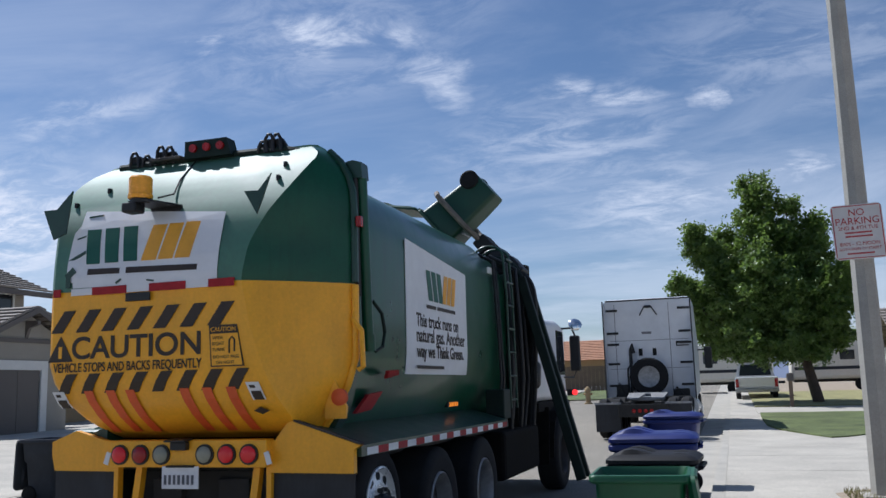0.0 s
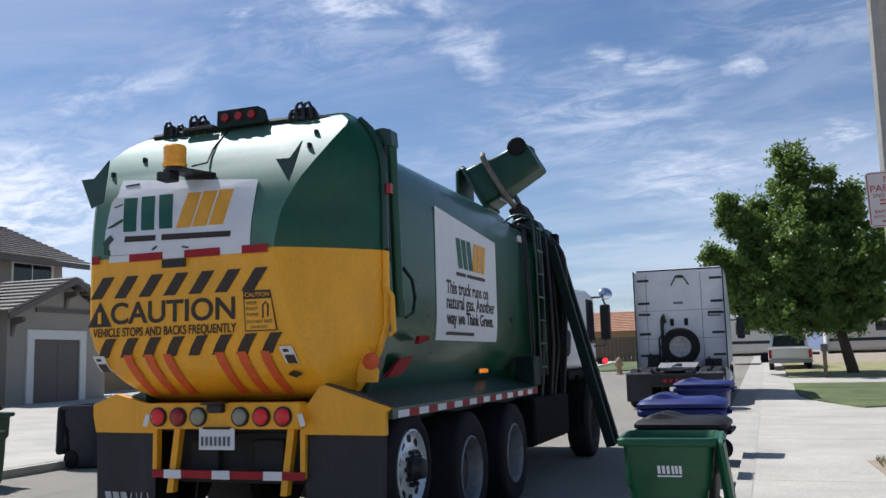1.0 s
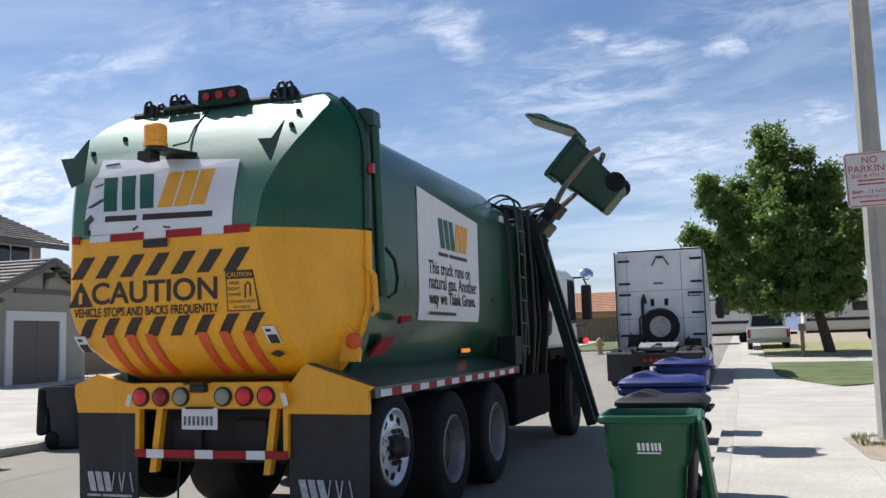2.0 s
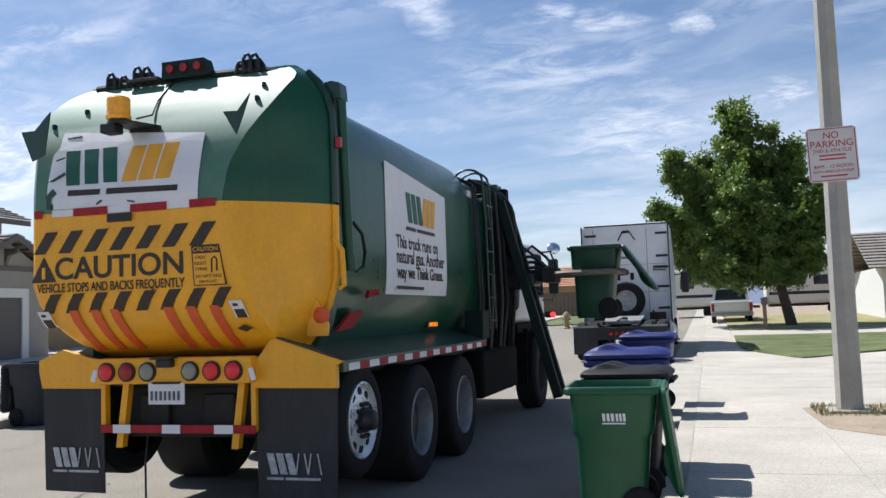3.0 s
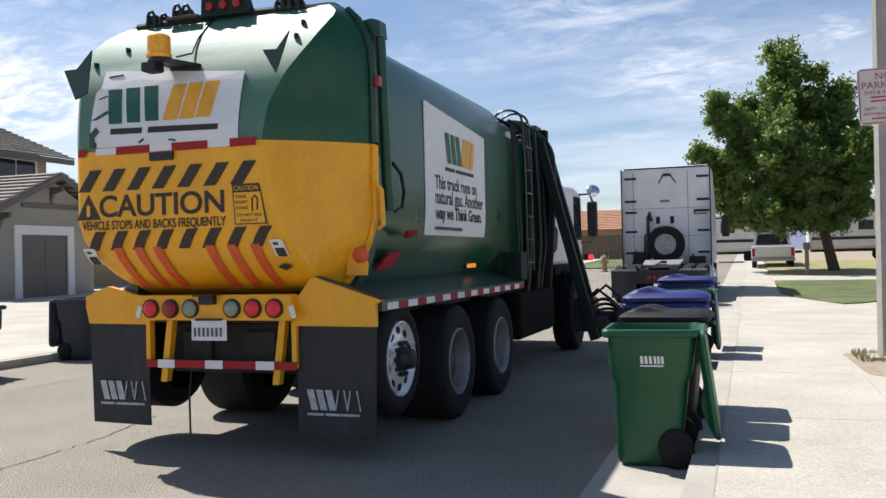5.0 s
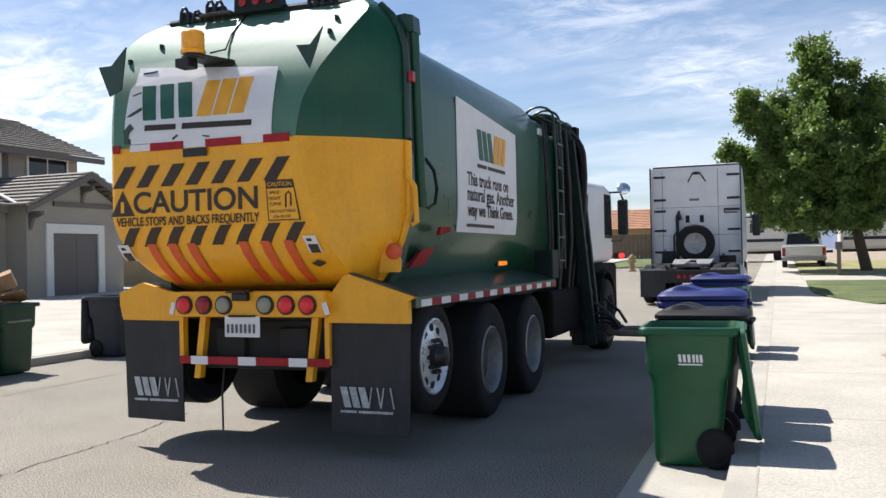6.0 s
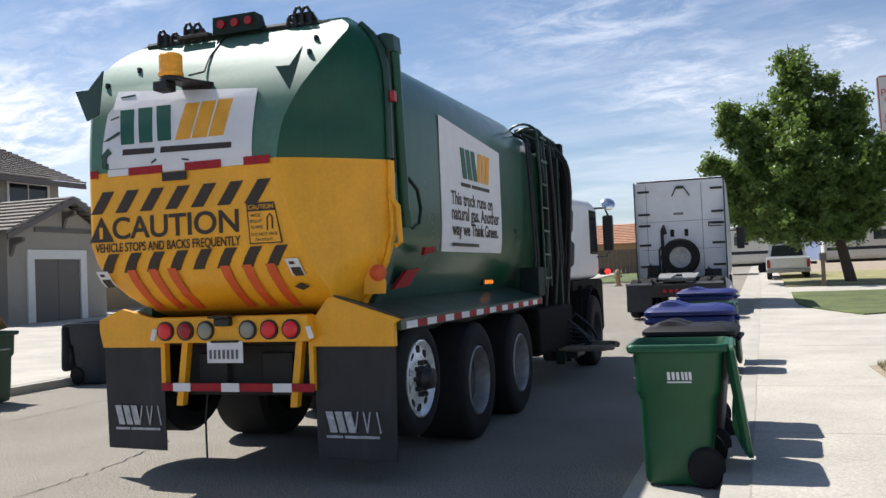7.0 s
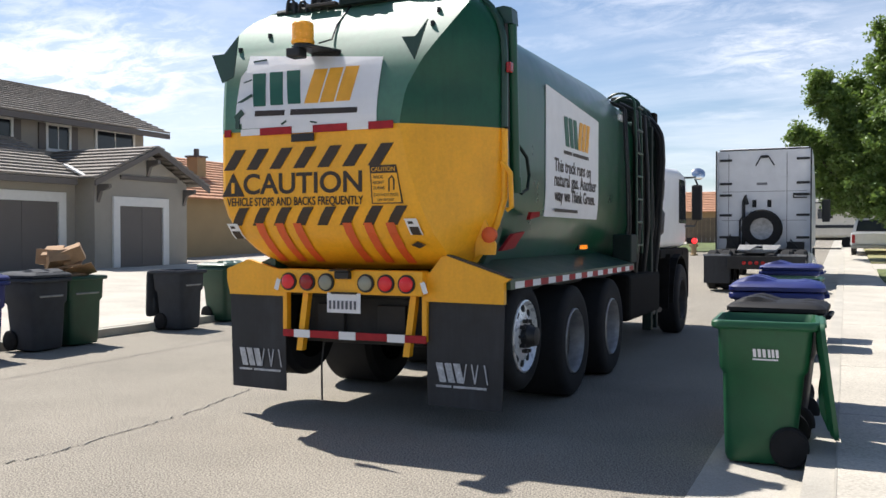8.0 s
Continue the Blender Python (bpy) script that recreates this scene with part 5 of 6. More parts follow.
part("roof_antenna", box(tube(bmesh.new(), [(-2.35, SY - 0.01, 3.45), (-2.2, SY - 0.03, 3.72), (-2.02, SY - 0.03, 3.72), (-1.85, SY - 0.01, 3.45)], 0.018), -2.2, -2.02, SY - 0.06, SY, 3.66, 3.74, bevel=0.02), M["black"], semi)
for x in (-2.38, -1.98):
    part("vent", boxm(x - 0.055, x + 0.055, SY - 0.012, SY - 0.003, 2.27, 2.48, bevel=0.004), M["hole"], semi)
    part("vent_plug", cyl(bmesh.new(), (x - 0.08, SY - 0.02, 2.12), (x - 0.08, SY, 2.12), 0.04, seg=14), M["seam"], semi)
part("fleet_bar", boxm(-2.32, -2.04, SY - 0.008, SY - 0.003, 2.90, 2.97), M["seam"], semi)
part("spare_tyre", lathe(bmesh.new(), [(0.30, -0.12), (0.50, -0.12), (0.54, -0.08), (0.54, 0.08), (0.50, 0.12), (0.32, 0.12), (0.30, 0.1)], 36, Matrix.Translation((-2.14, SY - 0.45, 1.66)) @ REAR, False), M["rubber"], semi, "spare tyre mounted behind the cab", True)
part("spare_rim", lathe(bmesh.new(), [(0.31, 0.0), (0.31, 0.08), (0.24, 0.04), (0.02, 0.05)], 30, Matrix.Translation((-2.14, SY - 0.47, 1.66)) @ REAR), M["rim"], semi, "", True)
pieces("intake_pipe", tube(tube(bmesh.new(), [(-2.66, SY - 0.12, 1.2), (-2.66, SY - 0.12, 2.45), (-2.62, SY - 0.15, 2.6), (-2.56, SY - 0.15, 2.35)], 0.05), [(-2.75, SY - 0.2, 1.25), (-2.75, SY - 0.2, 1.9), (-2.66, SY - 0.2, 2.05), (-2.58, SY - 0.2, 1.8), (-2.58, SY - 0.2, 1.3)], 0.03), M["black"], semi, "", True)
for s in (-1, 1):
    x = -2.13 + s * 1.55
    mi = part("mirror", boxm(x - 0.12, x + 0.12, SY + 3.6, SY + 3.72, 1.9, 2.6, bevel=0.04), M["black"], semi, "black door mirror")
    part("mirror_arm", tube(bmesh.new(), [(x - s * 0.35, SY + 3.6, 2.5), (x, SY + 3.66, 2.5)], 0.02), M["black"], mi)
part("ladder_rack", box(box(boxm(-1.35, -1.0, SY - 0.04, SY - 0.006, 2.60, 2.66), -1.35, -1.0, SY - 0.04, SY - 0.006, 2.52, 2.55), -1.36, -1.33, SY - 0.04, SY - 0.006, 2.52, 2.66), M["black"], semi)
pieces("deck_fitting", box(box(tube(tube(bmesh.new(), [(-3.1, SY - 0.3, 1.1), (-3.0, SY - 0.3, 1.5), (-2.85, SY - 0.3, 1.1)], 0.03), [(-1.5, SY - 0.3, 1.1), (-1.4, SY - 0.3, 1.35), (-1.2, SY - 0.3, 1.1)], 0.03), -3.1, -2.75, SY - 0.3, SY - 0.1, 1.1, 1.45, bevel=0.02), -1.5, -1.05, SY - 0.3, SY - 0.1, 1.1, 1.3, bevel=0.02), M["frame"], semi)
part("deck_plate", boxm(-3.2, -1.05, SY - 1.0, SY - 0.02, 1.04, 1.10, bevel=0.01), M["frame"], semi)
pieces("frame_rail", box(boxm(-2.6, -2.42, SY - 3.0, SY + 5, 0.72, 1.0), -1.84, -1.66, SY - 3.0, SY + 5, 0.72, 1.0), M["frame"], semi)
part("fifth_wheel", prism(boxm(-2.55, -1.72, SY - 1.7, SY - 1.1, 1.0, 1.12, bevel=0.02), [(-2.62, SY - 2.1, 1.06), (-2.3, SY - 2.1, 1.06), (-2.2, SY - 1.2, 1.16), (-2.06, SY - 1.2, 1.16), (-1.96, SY - 2.1, 1.06), (-1.64, SY - 2.1, 1.06), (-1.60, SY - 1.1, 1.18), (-2.66, SY - 1.1, 1.18)], (0, 0, 0.04)), M["rim"], semi)
for y in (SY - 2.25, SY - 1.0, SY + 4.6):
    for s in (-1, 1):
        for off in ((0.0, 0.34) if y < SY else (0.0,)):
            xo = -2.13 + s * (1.20 - off)
            m = Matrix.Translation((xo, y, 0.52 + rise(27.3) - 0.02)) @ Euler((0, radians(90 * s), 0)).to_matrix().to_4x4()
            w = part("wheel", lathe(bmesh.new(), [(0.3, -0.27), (0.46, -0.27), (0.52, -0.22), (0.52, -0.05), (0.46, 0.0), (0.3, 0.0)], 30, m, False), M["rubber"], semi, "", True)
            part("rim", lathe(bmesh.new(), [(0.31, -0.04), (0.31, 0.0), (0.26, -0.05), (0.14, 0.03), (0.02, 0.05)], 24, m), M["alu"], w, "", True)
for s in (-1, 1):
    x = -2.13 + s * 0.9
    part("mudflap", boxm(x - 0.32, x + 0.32, SY - 2.95, SY - 2.93, 0.25, 0.95), M["flap"], semi)
    part("flap_hanger", boxm(x - 0.34, x + 0.34, SY - 2.96, SY - 2.92, 0.95, 1.0), M["rim"], semi)
    part("fuel_tank", cyl(bmesh.new(), (x + s * 0.05, SY + 0.3, 0.75), (x + s * 0.05, SY + 2.2, 0.75), 0.32), M["alu"], semi, "", True)
part("rear_crossbar", boxm(-2.75, -1.5, SY - 3.05, SY - 2.98, 0.62, 0.95, bevel=0.01), M["frame"], semi)
for x in (-2.35, -2.2, -2.05, -1.9):
    part("tail_lamp", cyl(bmesh.new(), (x, SY - 3.08, 0.78), (x, SY - 3.05, 0.78), 0.05, seg=14), M["lamp_red"], semi)

# ---- street pole with sign ----
pole = thing("street_lamp_pole", (1.72, 12.36, 0.13), "tapered grey concrete street pole in a dirt patch", "street pole")
part("shaft", lathe(bmesh.new(), [(0.155, 0.0), (0.15, 0.6), (0.13, 3.0), (0.095, 8.5)], 8, Matrix.Translation((1.72, 12.36, 0.12))), M["pole"], pole)
part("collar", boxm(1.47, 1.97, 12.11, 12.61, 0.125, 0.16, bevel=0.01), M["gutter"], pole)
SGX, SGY, SGZ = 1.69, 12.19, 3.21
sg = tagged(new("no_parking_sign"), "white metal no-parking sign with red writing on a pole", "sign")
sg.matrix_basis = pose(SGX, SGY, SGZ, 0, -1.5, 4)
BASE[sg.name] = sg.matrix_basis.copy()


def on_sign(bm):
    bm.transform(sg.matrix_basis)
    return bm


W, HH = 0.57, 0.66
bm = loft(bmesh.new(), [[(u, y, v) for u, v in rrect(0, 0, W / 2, HH / 2, 0.05, 4)] for y in (0.0, 0.004)])
part("panel", on_sign(bm), M["sign"], sg)
bm = bmesh.new()
for x0, x1, z0, z1 in ((-W / 2 + 0.03, W / 2 - 0.03, HH / 2 - 0.022, HH / 2 - 0.012), (-W / 2 + 0.03, W / 2 - 0.03, -HH / 2 + 0.012, -HH / 2 + 0.022), (-W / 2 + 0.012, -W / 2 + 0.022, -HH / 2 + 0.03, HH / 2 - 0.03), (W / 2 - 0.022, W / 2 - 0.012, -HH / 2 + 0.03, HH / 2 - 0.03)):
    box(bm, x0, x1, -0.004, -0.001, z0, z1)
pieces("border", on_sign(bm), M["sign_red"], sg)
for s, w, x, z in (("NO", 0.17, -0.085, 0.195), ("PARKING", 0.48, -0.24, 0.09), ("2ND & 4TH TUE", 0.44, -0.22, 0.025), ("8AM - 12 NOON", 0.44, -0.22, -0.165), ("BOTH SIDES OF STREET", 0.46, -0.23, -0.22)):
    part("sign_line", on_sign(text_mesh(s, w, Matrix.Translation((x, -0.003, z)) @ REAR)), M["sign_red"], sg)
bm = bmesh.new()
for z in (-0.02, -0.065, -0.27):
    box(bm, -0.15, 0.15, -0.004, -0.001, z, z + 0.018)
pieces("writing_bar", on_sign(bm), M["sign_red"], sg)
pieces("strap", on_sign(box(boxm(-0.16, 0.16, 0.005, 0.02, 0.2, 0.23), -0.16, 0.16, 0.005, 0.02, -0.23, -0.2)), M["rim"], sg)
bm = prism(bmesh.new(), [(1.22, 12.75, 0.10), (1.30, 10.9, 0.10), (1.8, 10.3, 0.10), (6, 10.3, 0.10), (6, 13.2, 0.10), (1.7, 13.2, 0.10)], (0, 0, 0.026))
single("soil_bed", bm, M["dirt"], "bare brown soil bed cut into the concrete round the pole", "soil bed", "structure")

bm = bmesh.new()
random.seed(21)
for k in range(1500):
    x, y = random.uniform(1.32, 3.2), random.uniform(11.9, 12.95)
    h, w, a = random.uniform(0.03, 0.09), 0.006, random.uniform(0, 6.3)
    d = Vector((math.cos(a) * w, math.sin(a) * w, 0))
    p = Vector((x, y, 0.126))
    bm.faces.new([bm.verts.new(p - d), bm.verts.new(p + d), bm.verts.new(p + Vector((random.uniform(-0.03, 0.03), random.uniform(-0.03, 0.03), h)))])
tagged(single("grass_tufts", bm, M["drygrass"], "sparse dry grass round the pole's foot", "grass"), kind="stuff")

# ---- joints in the pavement ----
bm = bmesh.new()
for y in (-1.0, 3.6, 8.2, 10.9, 15.6, 18.4, 21.2):
    box(bm, -0.05, 1.25 if y < 12 else 5.0, y - 0.005, y + 0.005, 0.118, 0.1212)
box(bm, 1.245, 1.255, -6, 10.5, 0.118, 0.1212)
box(bm, -0.062, -0.048, -10, 24, 0.10, 0.1225)
single("pavement_joint", bm, M["joint"], "dark joints scored in the concrete", "joint", "structure")
bm = bmesh.new()
random.seed(3)
for pts in ([(-4.91, 4.83), (-4.88, 5.04), (-4.86, 5.29), (-4.92, 5.92), (-4.93, 6.49), (-5.03, 7.16), (-5.17, 7.73)], [(-8.4, 1.0), (-7.9, 4.0), (-7.8, 7.0), (-8.0, 12.0)]):
    for (xa, ya), (xb, yb) in zip(pts, pts[1:]):
        prev = None
        for k in range(9):
            t = k / 8
            x, y = xa + (xb - xa) * t + random.uniform(-0.03, 0.03), ya + (yb - ya) * t + random.uniform(-0.03, 0.03)
            row = [bm.verts.new((x - 0.005, y - 0.006, 0.004)), bm.verts.new((x + 0.005, y + 0.006, 0.004))]
            if prev:
                bm.faces.new((prev[0], prev[1], row[1], row[0]))
            prev = row
single("road_crack", bm, M["crack"], "thin dark cracks in the asphalt", "crack", "structure")


# ---- houses ----
def tiled_roof(name, a, b, c, d, material, parent, courses):
    """Lapped courses of tiles between the eave a-b and the ridge d-c, each a step above the last."""
    a, b, c, d = Vector(a), Vector(b), Vector(c), Vector(d)
    bm = bmesh.new()
    n = (b - a).cross(d - a).normalized()
    if n.z < 0:
        n = -n
    for k in range(courses):
        t0, t1 = k / courses, (k + 1.08) / courses
        p = [a.lerp(d, t0) + n * 0.09, b.lerp(c, t0) + n * 0.09, b.lerp(c, min(t1, 1)) + n * 0.03, a.lerp(d, min(t1, 1)) + n * 0.03]
        prism(bm, p, -n * 0.07)
    tagged(part(name, bm, material, parent), kind="stuff")


def window(parent, x, y0, y1, z0, z1, trim=0.1):
    """A window in a wall that faces +x."""
    w = part("window", box(box(box(boxm(x + 0.002, x + 0.06, y0 - trim, y1 + trim, z1, z1 + trim), x + 0.002, x + 0.06, y0 - trim, y1 + trim, z0 - trim, z0), x + 0.002, x + 0.06, y0 - trim, y0, z0, z1), x + 0.002, x + 0.06, y1, y1 + trim, z0, z1), M["trim"], parent, "white trimmed window")
    part("pane", boxm(x + 0.002, x + 0.012, y0, y1, z0, z1), M["glass"], w)
    part("mullion", boxm(x + 0.013, x + 0.03, (y0 + y1) / 2 - 0.02, (y0 + y1) / 2 + 0.02, z0, z1), M["trim"], w)


def garage_door(parent, x, y0, y1, z0, z1):
    d = part("garage_door", boxm(x - 0.05, x + 0.006, y0, y1, z0, z1), M["garage"], parent, "brown sectional garage door")
    n = 4
    bm = bmesh.new()
    for k in range(n):
        a, b = z0 + (z1 - z0) * k / n, z0 + (z1 - z0) * (k + 1) / n
        m = max(1, round((y1 - y0) / 1.2))
        for j in range(m):
            p, q = y0 + (y1 - y0) * j / m, y0 + (y1 - y0) * (j + 1) / m
            box(bm, x + 0.006, x + 0.016, p + 0.04, q - 0.04, a + 0.03, b - 0.03)
    pieces("door_panel", bm, M["garage"], d)
    pieces("door_trim", box(box(boxm(x + 0.002, x + 0.07, y0 - 0.28, y0 - 0.004, z0, z1 + 0.3), x + 0.002, x + 0.07, y1 + 0.004, y1 + 0.28, z0, z1 + 0.3), x + 0.002, x + 0.07, y0 - 0.004, y1 + 0.004, z1 + 0.004, z1 + 0.3), M["trim"], d, "white door trim")


G0 = 0.32
house = thing("house", (-25, 20, G0), "two-storey grey stucco house with two garages and tiled roofs", "house")
part("garage_wall", prism(bmesh.new(), [(-21.2, 21.25, G0), (-21.2, 25.45, G0), (-21.2, 25.45, 3.25), (-21.2, 23.55, 4.25), (-21.2, 21.25, 3.25)], (-5.5, 0, 0)), M["stucco"], house, "grey stucco gabled garage")
garage_door(house, -21.2, 22.25, 24.20, G0, 2.42)
part("wall", boxm(-27.0, -22.0, 11.5, 21.24, G0, 3.2), M["stucco"], house)
garage_door(house, -22.0, 15.2, 20.55, G0, 2.50)
part("upper_wall", boxm(-33.0, -25.2, 10.0, 27.6, 3.2, 5.55), M["stucco"], house)
part("rear_wall", boxm(-33.0, -26.8, 10.0, 27.6, G0, 3.2), M["stucco"], house)
for y0, y1, z0, z1 in ((20.6, 21.5, 4.5, 5.3), (23.0, 23.9, 4.5, 5.3), (25.2, 27.0, 4.3, 5.35)):
    window(house, -25.2, y0, y1, z0, z1)
for y in (20.35, 21.75, 22.75, 24.15):
    part("shutter", boxm(-25.198, -25.14, y - 0.14, y + 0.14, 4.45, 5.35), M["garage"], house)
tiled_roof("garage_roof", (-20.75, 20.85, 3.20), (-27.0, 20.85, 3.20), (-27.0, 23.55, 4.42), (-20.75, 23.55, 4.42), M["tile"], house, 9)
tiled_roof("garage_roof", (-20.75, 26.15, 3.20), (-27.0, 26.15, 3.20), (-27.0, 23.55, 4.42), (-20.75, 23.55, 4.42), M["tile"], house, 9)
tiled_roof("lower_roof", (-21.45, 10.9, 3.20), (-21.45, 21.2, 3.20), (-25.3, 21.6, 4.75), (-25.3, 10.9, 4.75), M["tile"], house, 13)
tiled_roof("upper_roof", (-24.5, 9.4, 5.50), (-24.5, 28.3, 5.50), (-29.1, 28.3, 7.35), (-29.1, 9.4, 7.35), M["tile"], house, 15)
tiled_roof("upper_roof", (-33.7, 9.4, 5.50), (-33.7, 28.3, 5.50), (-29.1, 28.3, 7.35), (-29.1, 9.4, 7.35), M["tile"], house, 15)
part("valley_flashing", prism(bmesh.new(), [(-21.35, 20.95, 3.28), (-21.35, 21.15, 3.28), (-22.2, 21.15, 3.66), (-22.2, 20.95, 3.66)], (0, 0, 0.05)), M["trim"], house)
part("upper_gable", prism(bmesh.new(), [(-25.2, 27.6, 5.55), (-33.0, 27.6, 5.55), (-29.1, 27.6, 7.2)], (0, -0.2, 0)), M["stucco"], house)
for k, (ya, za, yb, zb) in enumerate(((20.85, 3.16, 23.55, 4.40), (26.15, 3.16, 23.55, 4.40))):
    part("bargeboard", prism(bmesh.new(), [(-20.78, ya, za - 0.18), (-20.78, yb, zb - 0.18), (-20.78, yb, zb), (-20.78, ya, za)], (0.06, 0, 0)), M["garage"], house)
pieces("eave_board", box(boxm(-21.50, -21.42, 10.9, 20.8, 3.02, 3.2), -24.56, -24.48, 9.4, 28.3, 5.30, 5.5), M["garage"], house)
for y, z in ((21.4, 2.95), (23.55, 3.85), (25.3, 2.95)):
    part("roof_bracket", prism(bmesh.new(), [(-21.198, y - 0.06, z - 0.45), (-21.198, y - 0.06, z + 0.12), (-20.7, y - 0.06, z + 0.12), (-20.7, y - 0.06, z), (-21.05, y - 0.06, z - 0.1)], (0, 0.12, 0)), M["garage"], house)
part("gable_band", boxm(-21.19, -21.13, 22.3, 24.9, 3.28, 3.42), M["garage"], house)

house2 = thing("house", (-28, 38, G0), "single-storey tan stucco house with terracotta roof and chimney", "house")
part("wall", boxm(-34, -24.5, 29.0, 46.0, G0, 3.0), M["stucco_tan"], house2)
tiled_roof("roof", (-23.9, 28.4, 2.95), (-23.9, 46.6, 2.95), (-29.2, 46.6, 5.2), (-29.2, 28.4, 5.2), M["tile_red"], house2, 15)
tiled_roof("roof", (-34.6, 28.4, 2.95), (-34.6, 46.6, 2.95), (-29.2, 46.6, 5.2), (-29.2, 28.4, 5.2), M["tile_red"], house2, 15)
ch = part("chimney", boxm(-27.1, -26.5, 32.3, 32.9, 3.5, 5.0, bevel=0.02), M["stucco_tan"], house2)
part("chimney_cap", cyl(box(bmesh.new(), -27.16, -26.44, 32.24, 32.96, 5.0, 5.08), (-26.8, 32.6, 5.08), (-26.8, 32.6, 5.4), 0.12), M["garage"], ch)

house3 = thing("house", (-9, 80, 1.3), "far tan house with orange tiled roof beyond the street's end", "house")
part("wall", boxm(-17, -6, 78, 90, 1.0, 3.6), M["stucco_tan"], house3)
tiled_roof("roof", (-17.6, 77.3, 3.45), (-5.4, 77.3, 3.45), (-7.5, 83, 5.4), (-15.5, 83, 5.4), M["tile_red"], house3, 12)
tiled_roof("roof", (-17.6, 90, 3.45), (-5.4, 90, 3.45), (-7.5, 83, 5.4), (-15.5, 83, 5.4), M["tile_red"], house3, 12)
part("window", boxm(-8.4, -7.2, 77.94, 78.0, 2.1, 3.1), M["glass"], house3)
fence = thing("fence", (-10, 66, 0.9), "brown board fence at the street's end", "fence")
for k in range(40):
    part("board", boxm(-16 + k * 0.3, -15.72 + k * 0.3, 66, 66.04, 0.9, 2.75), M["wood"], fence)
strip("verge", -16, -5.2, 50, 65.9, 0.06, M["grass"], "strip of green grass at the street's end", "lawn", 4)
hy = thing("fire_hydrant", (-6.9, 46, rise(46)), "tan fire hydrant beside the far kerb", "fire hydrant")
part("barrel", lathe(bmesh.new(), [(0.2, 0), (0.2, 0.06), (0.13, 0.08), (0.13, 0.6), (0.17, 0.62), (0.17, 0.68), (0.12, 0.8), (0.03, 0.88)], 16, Matrix.Translation((-6.9, 46, rise(46)))), M["stucco_tan"], hy, "", True)
part("outlet", cyl(bmesh.new(), (-7.12, 46, rise(46) + 0.5), (-6.68, 46, rise(46) + 0.5), 0.06), M["stucco_tan"], hy)

house4 = thing("house", (16, 40, 0.3), "low white-walled house past the tree", "house")
part("wall", boxm(7.6, 18, 44, 52, 0.3, 2.9), M["trim"], house4)
tiled_roof("roof", (7.0, 43.4, 2.8), (18.6, 43.4, 2.8), (18.6, 48, 4.7), (7.0, 48, 4.7), M["tile"], house4, 12)
tiled_roof("roof", (7.0, 52.6, 2.8), (18.6, 52.6, 2.8), (18.6, 48, 4.7), (7.0, 48, 4.7), M["tile"], house4, 12)


# ---- tree ----
LEADERS = ((-1.45, 10.0, 2.3), (-0.1, 8.8, 1.5), (1.0, 7.7, 1.8), (-4.0, 7.4, 1.7), (-2.7, 7.3, 2.1), (-4.8, 5.2, 1.5), (1.6, 5.4, 1.5), (-1.5, 6.2, 2.6), (-3.3, 4.1, 2.4), (-0.8, 4.1, 2.6), (1.0, 3.7, 1.9), (-4.1, 3.8, 1.8), (-2.0, 3.5, 2.5))


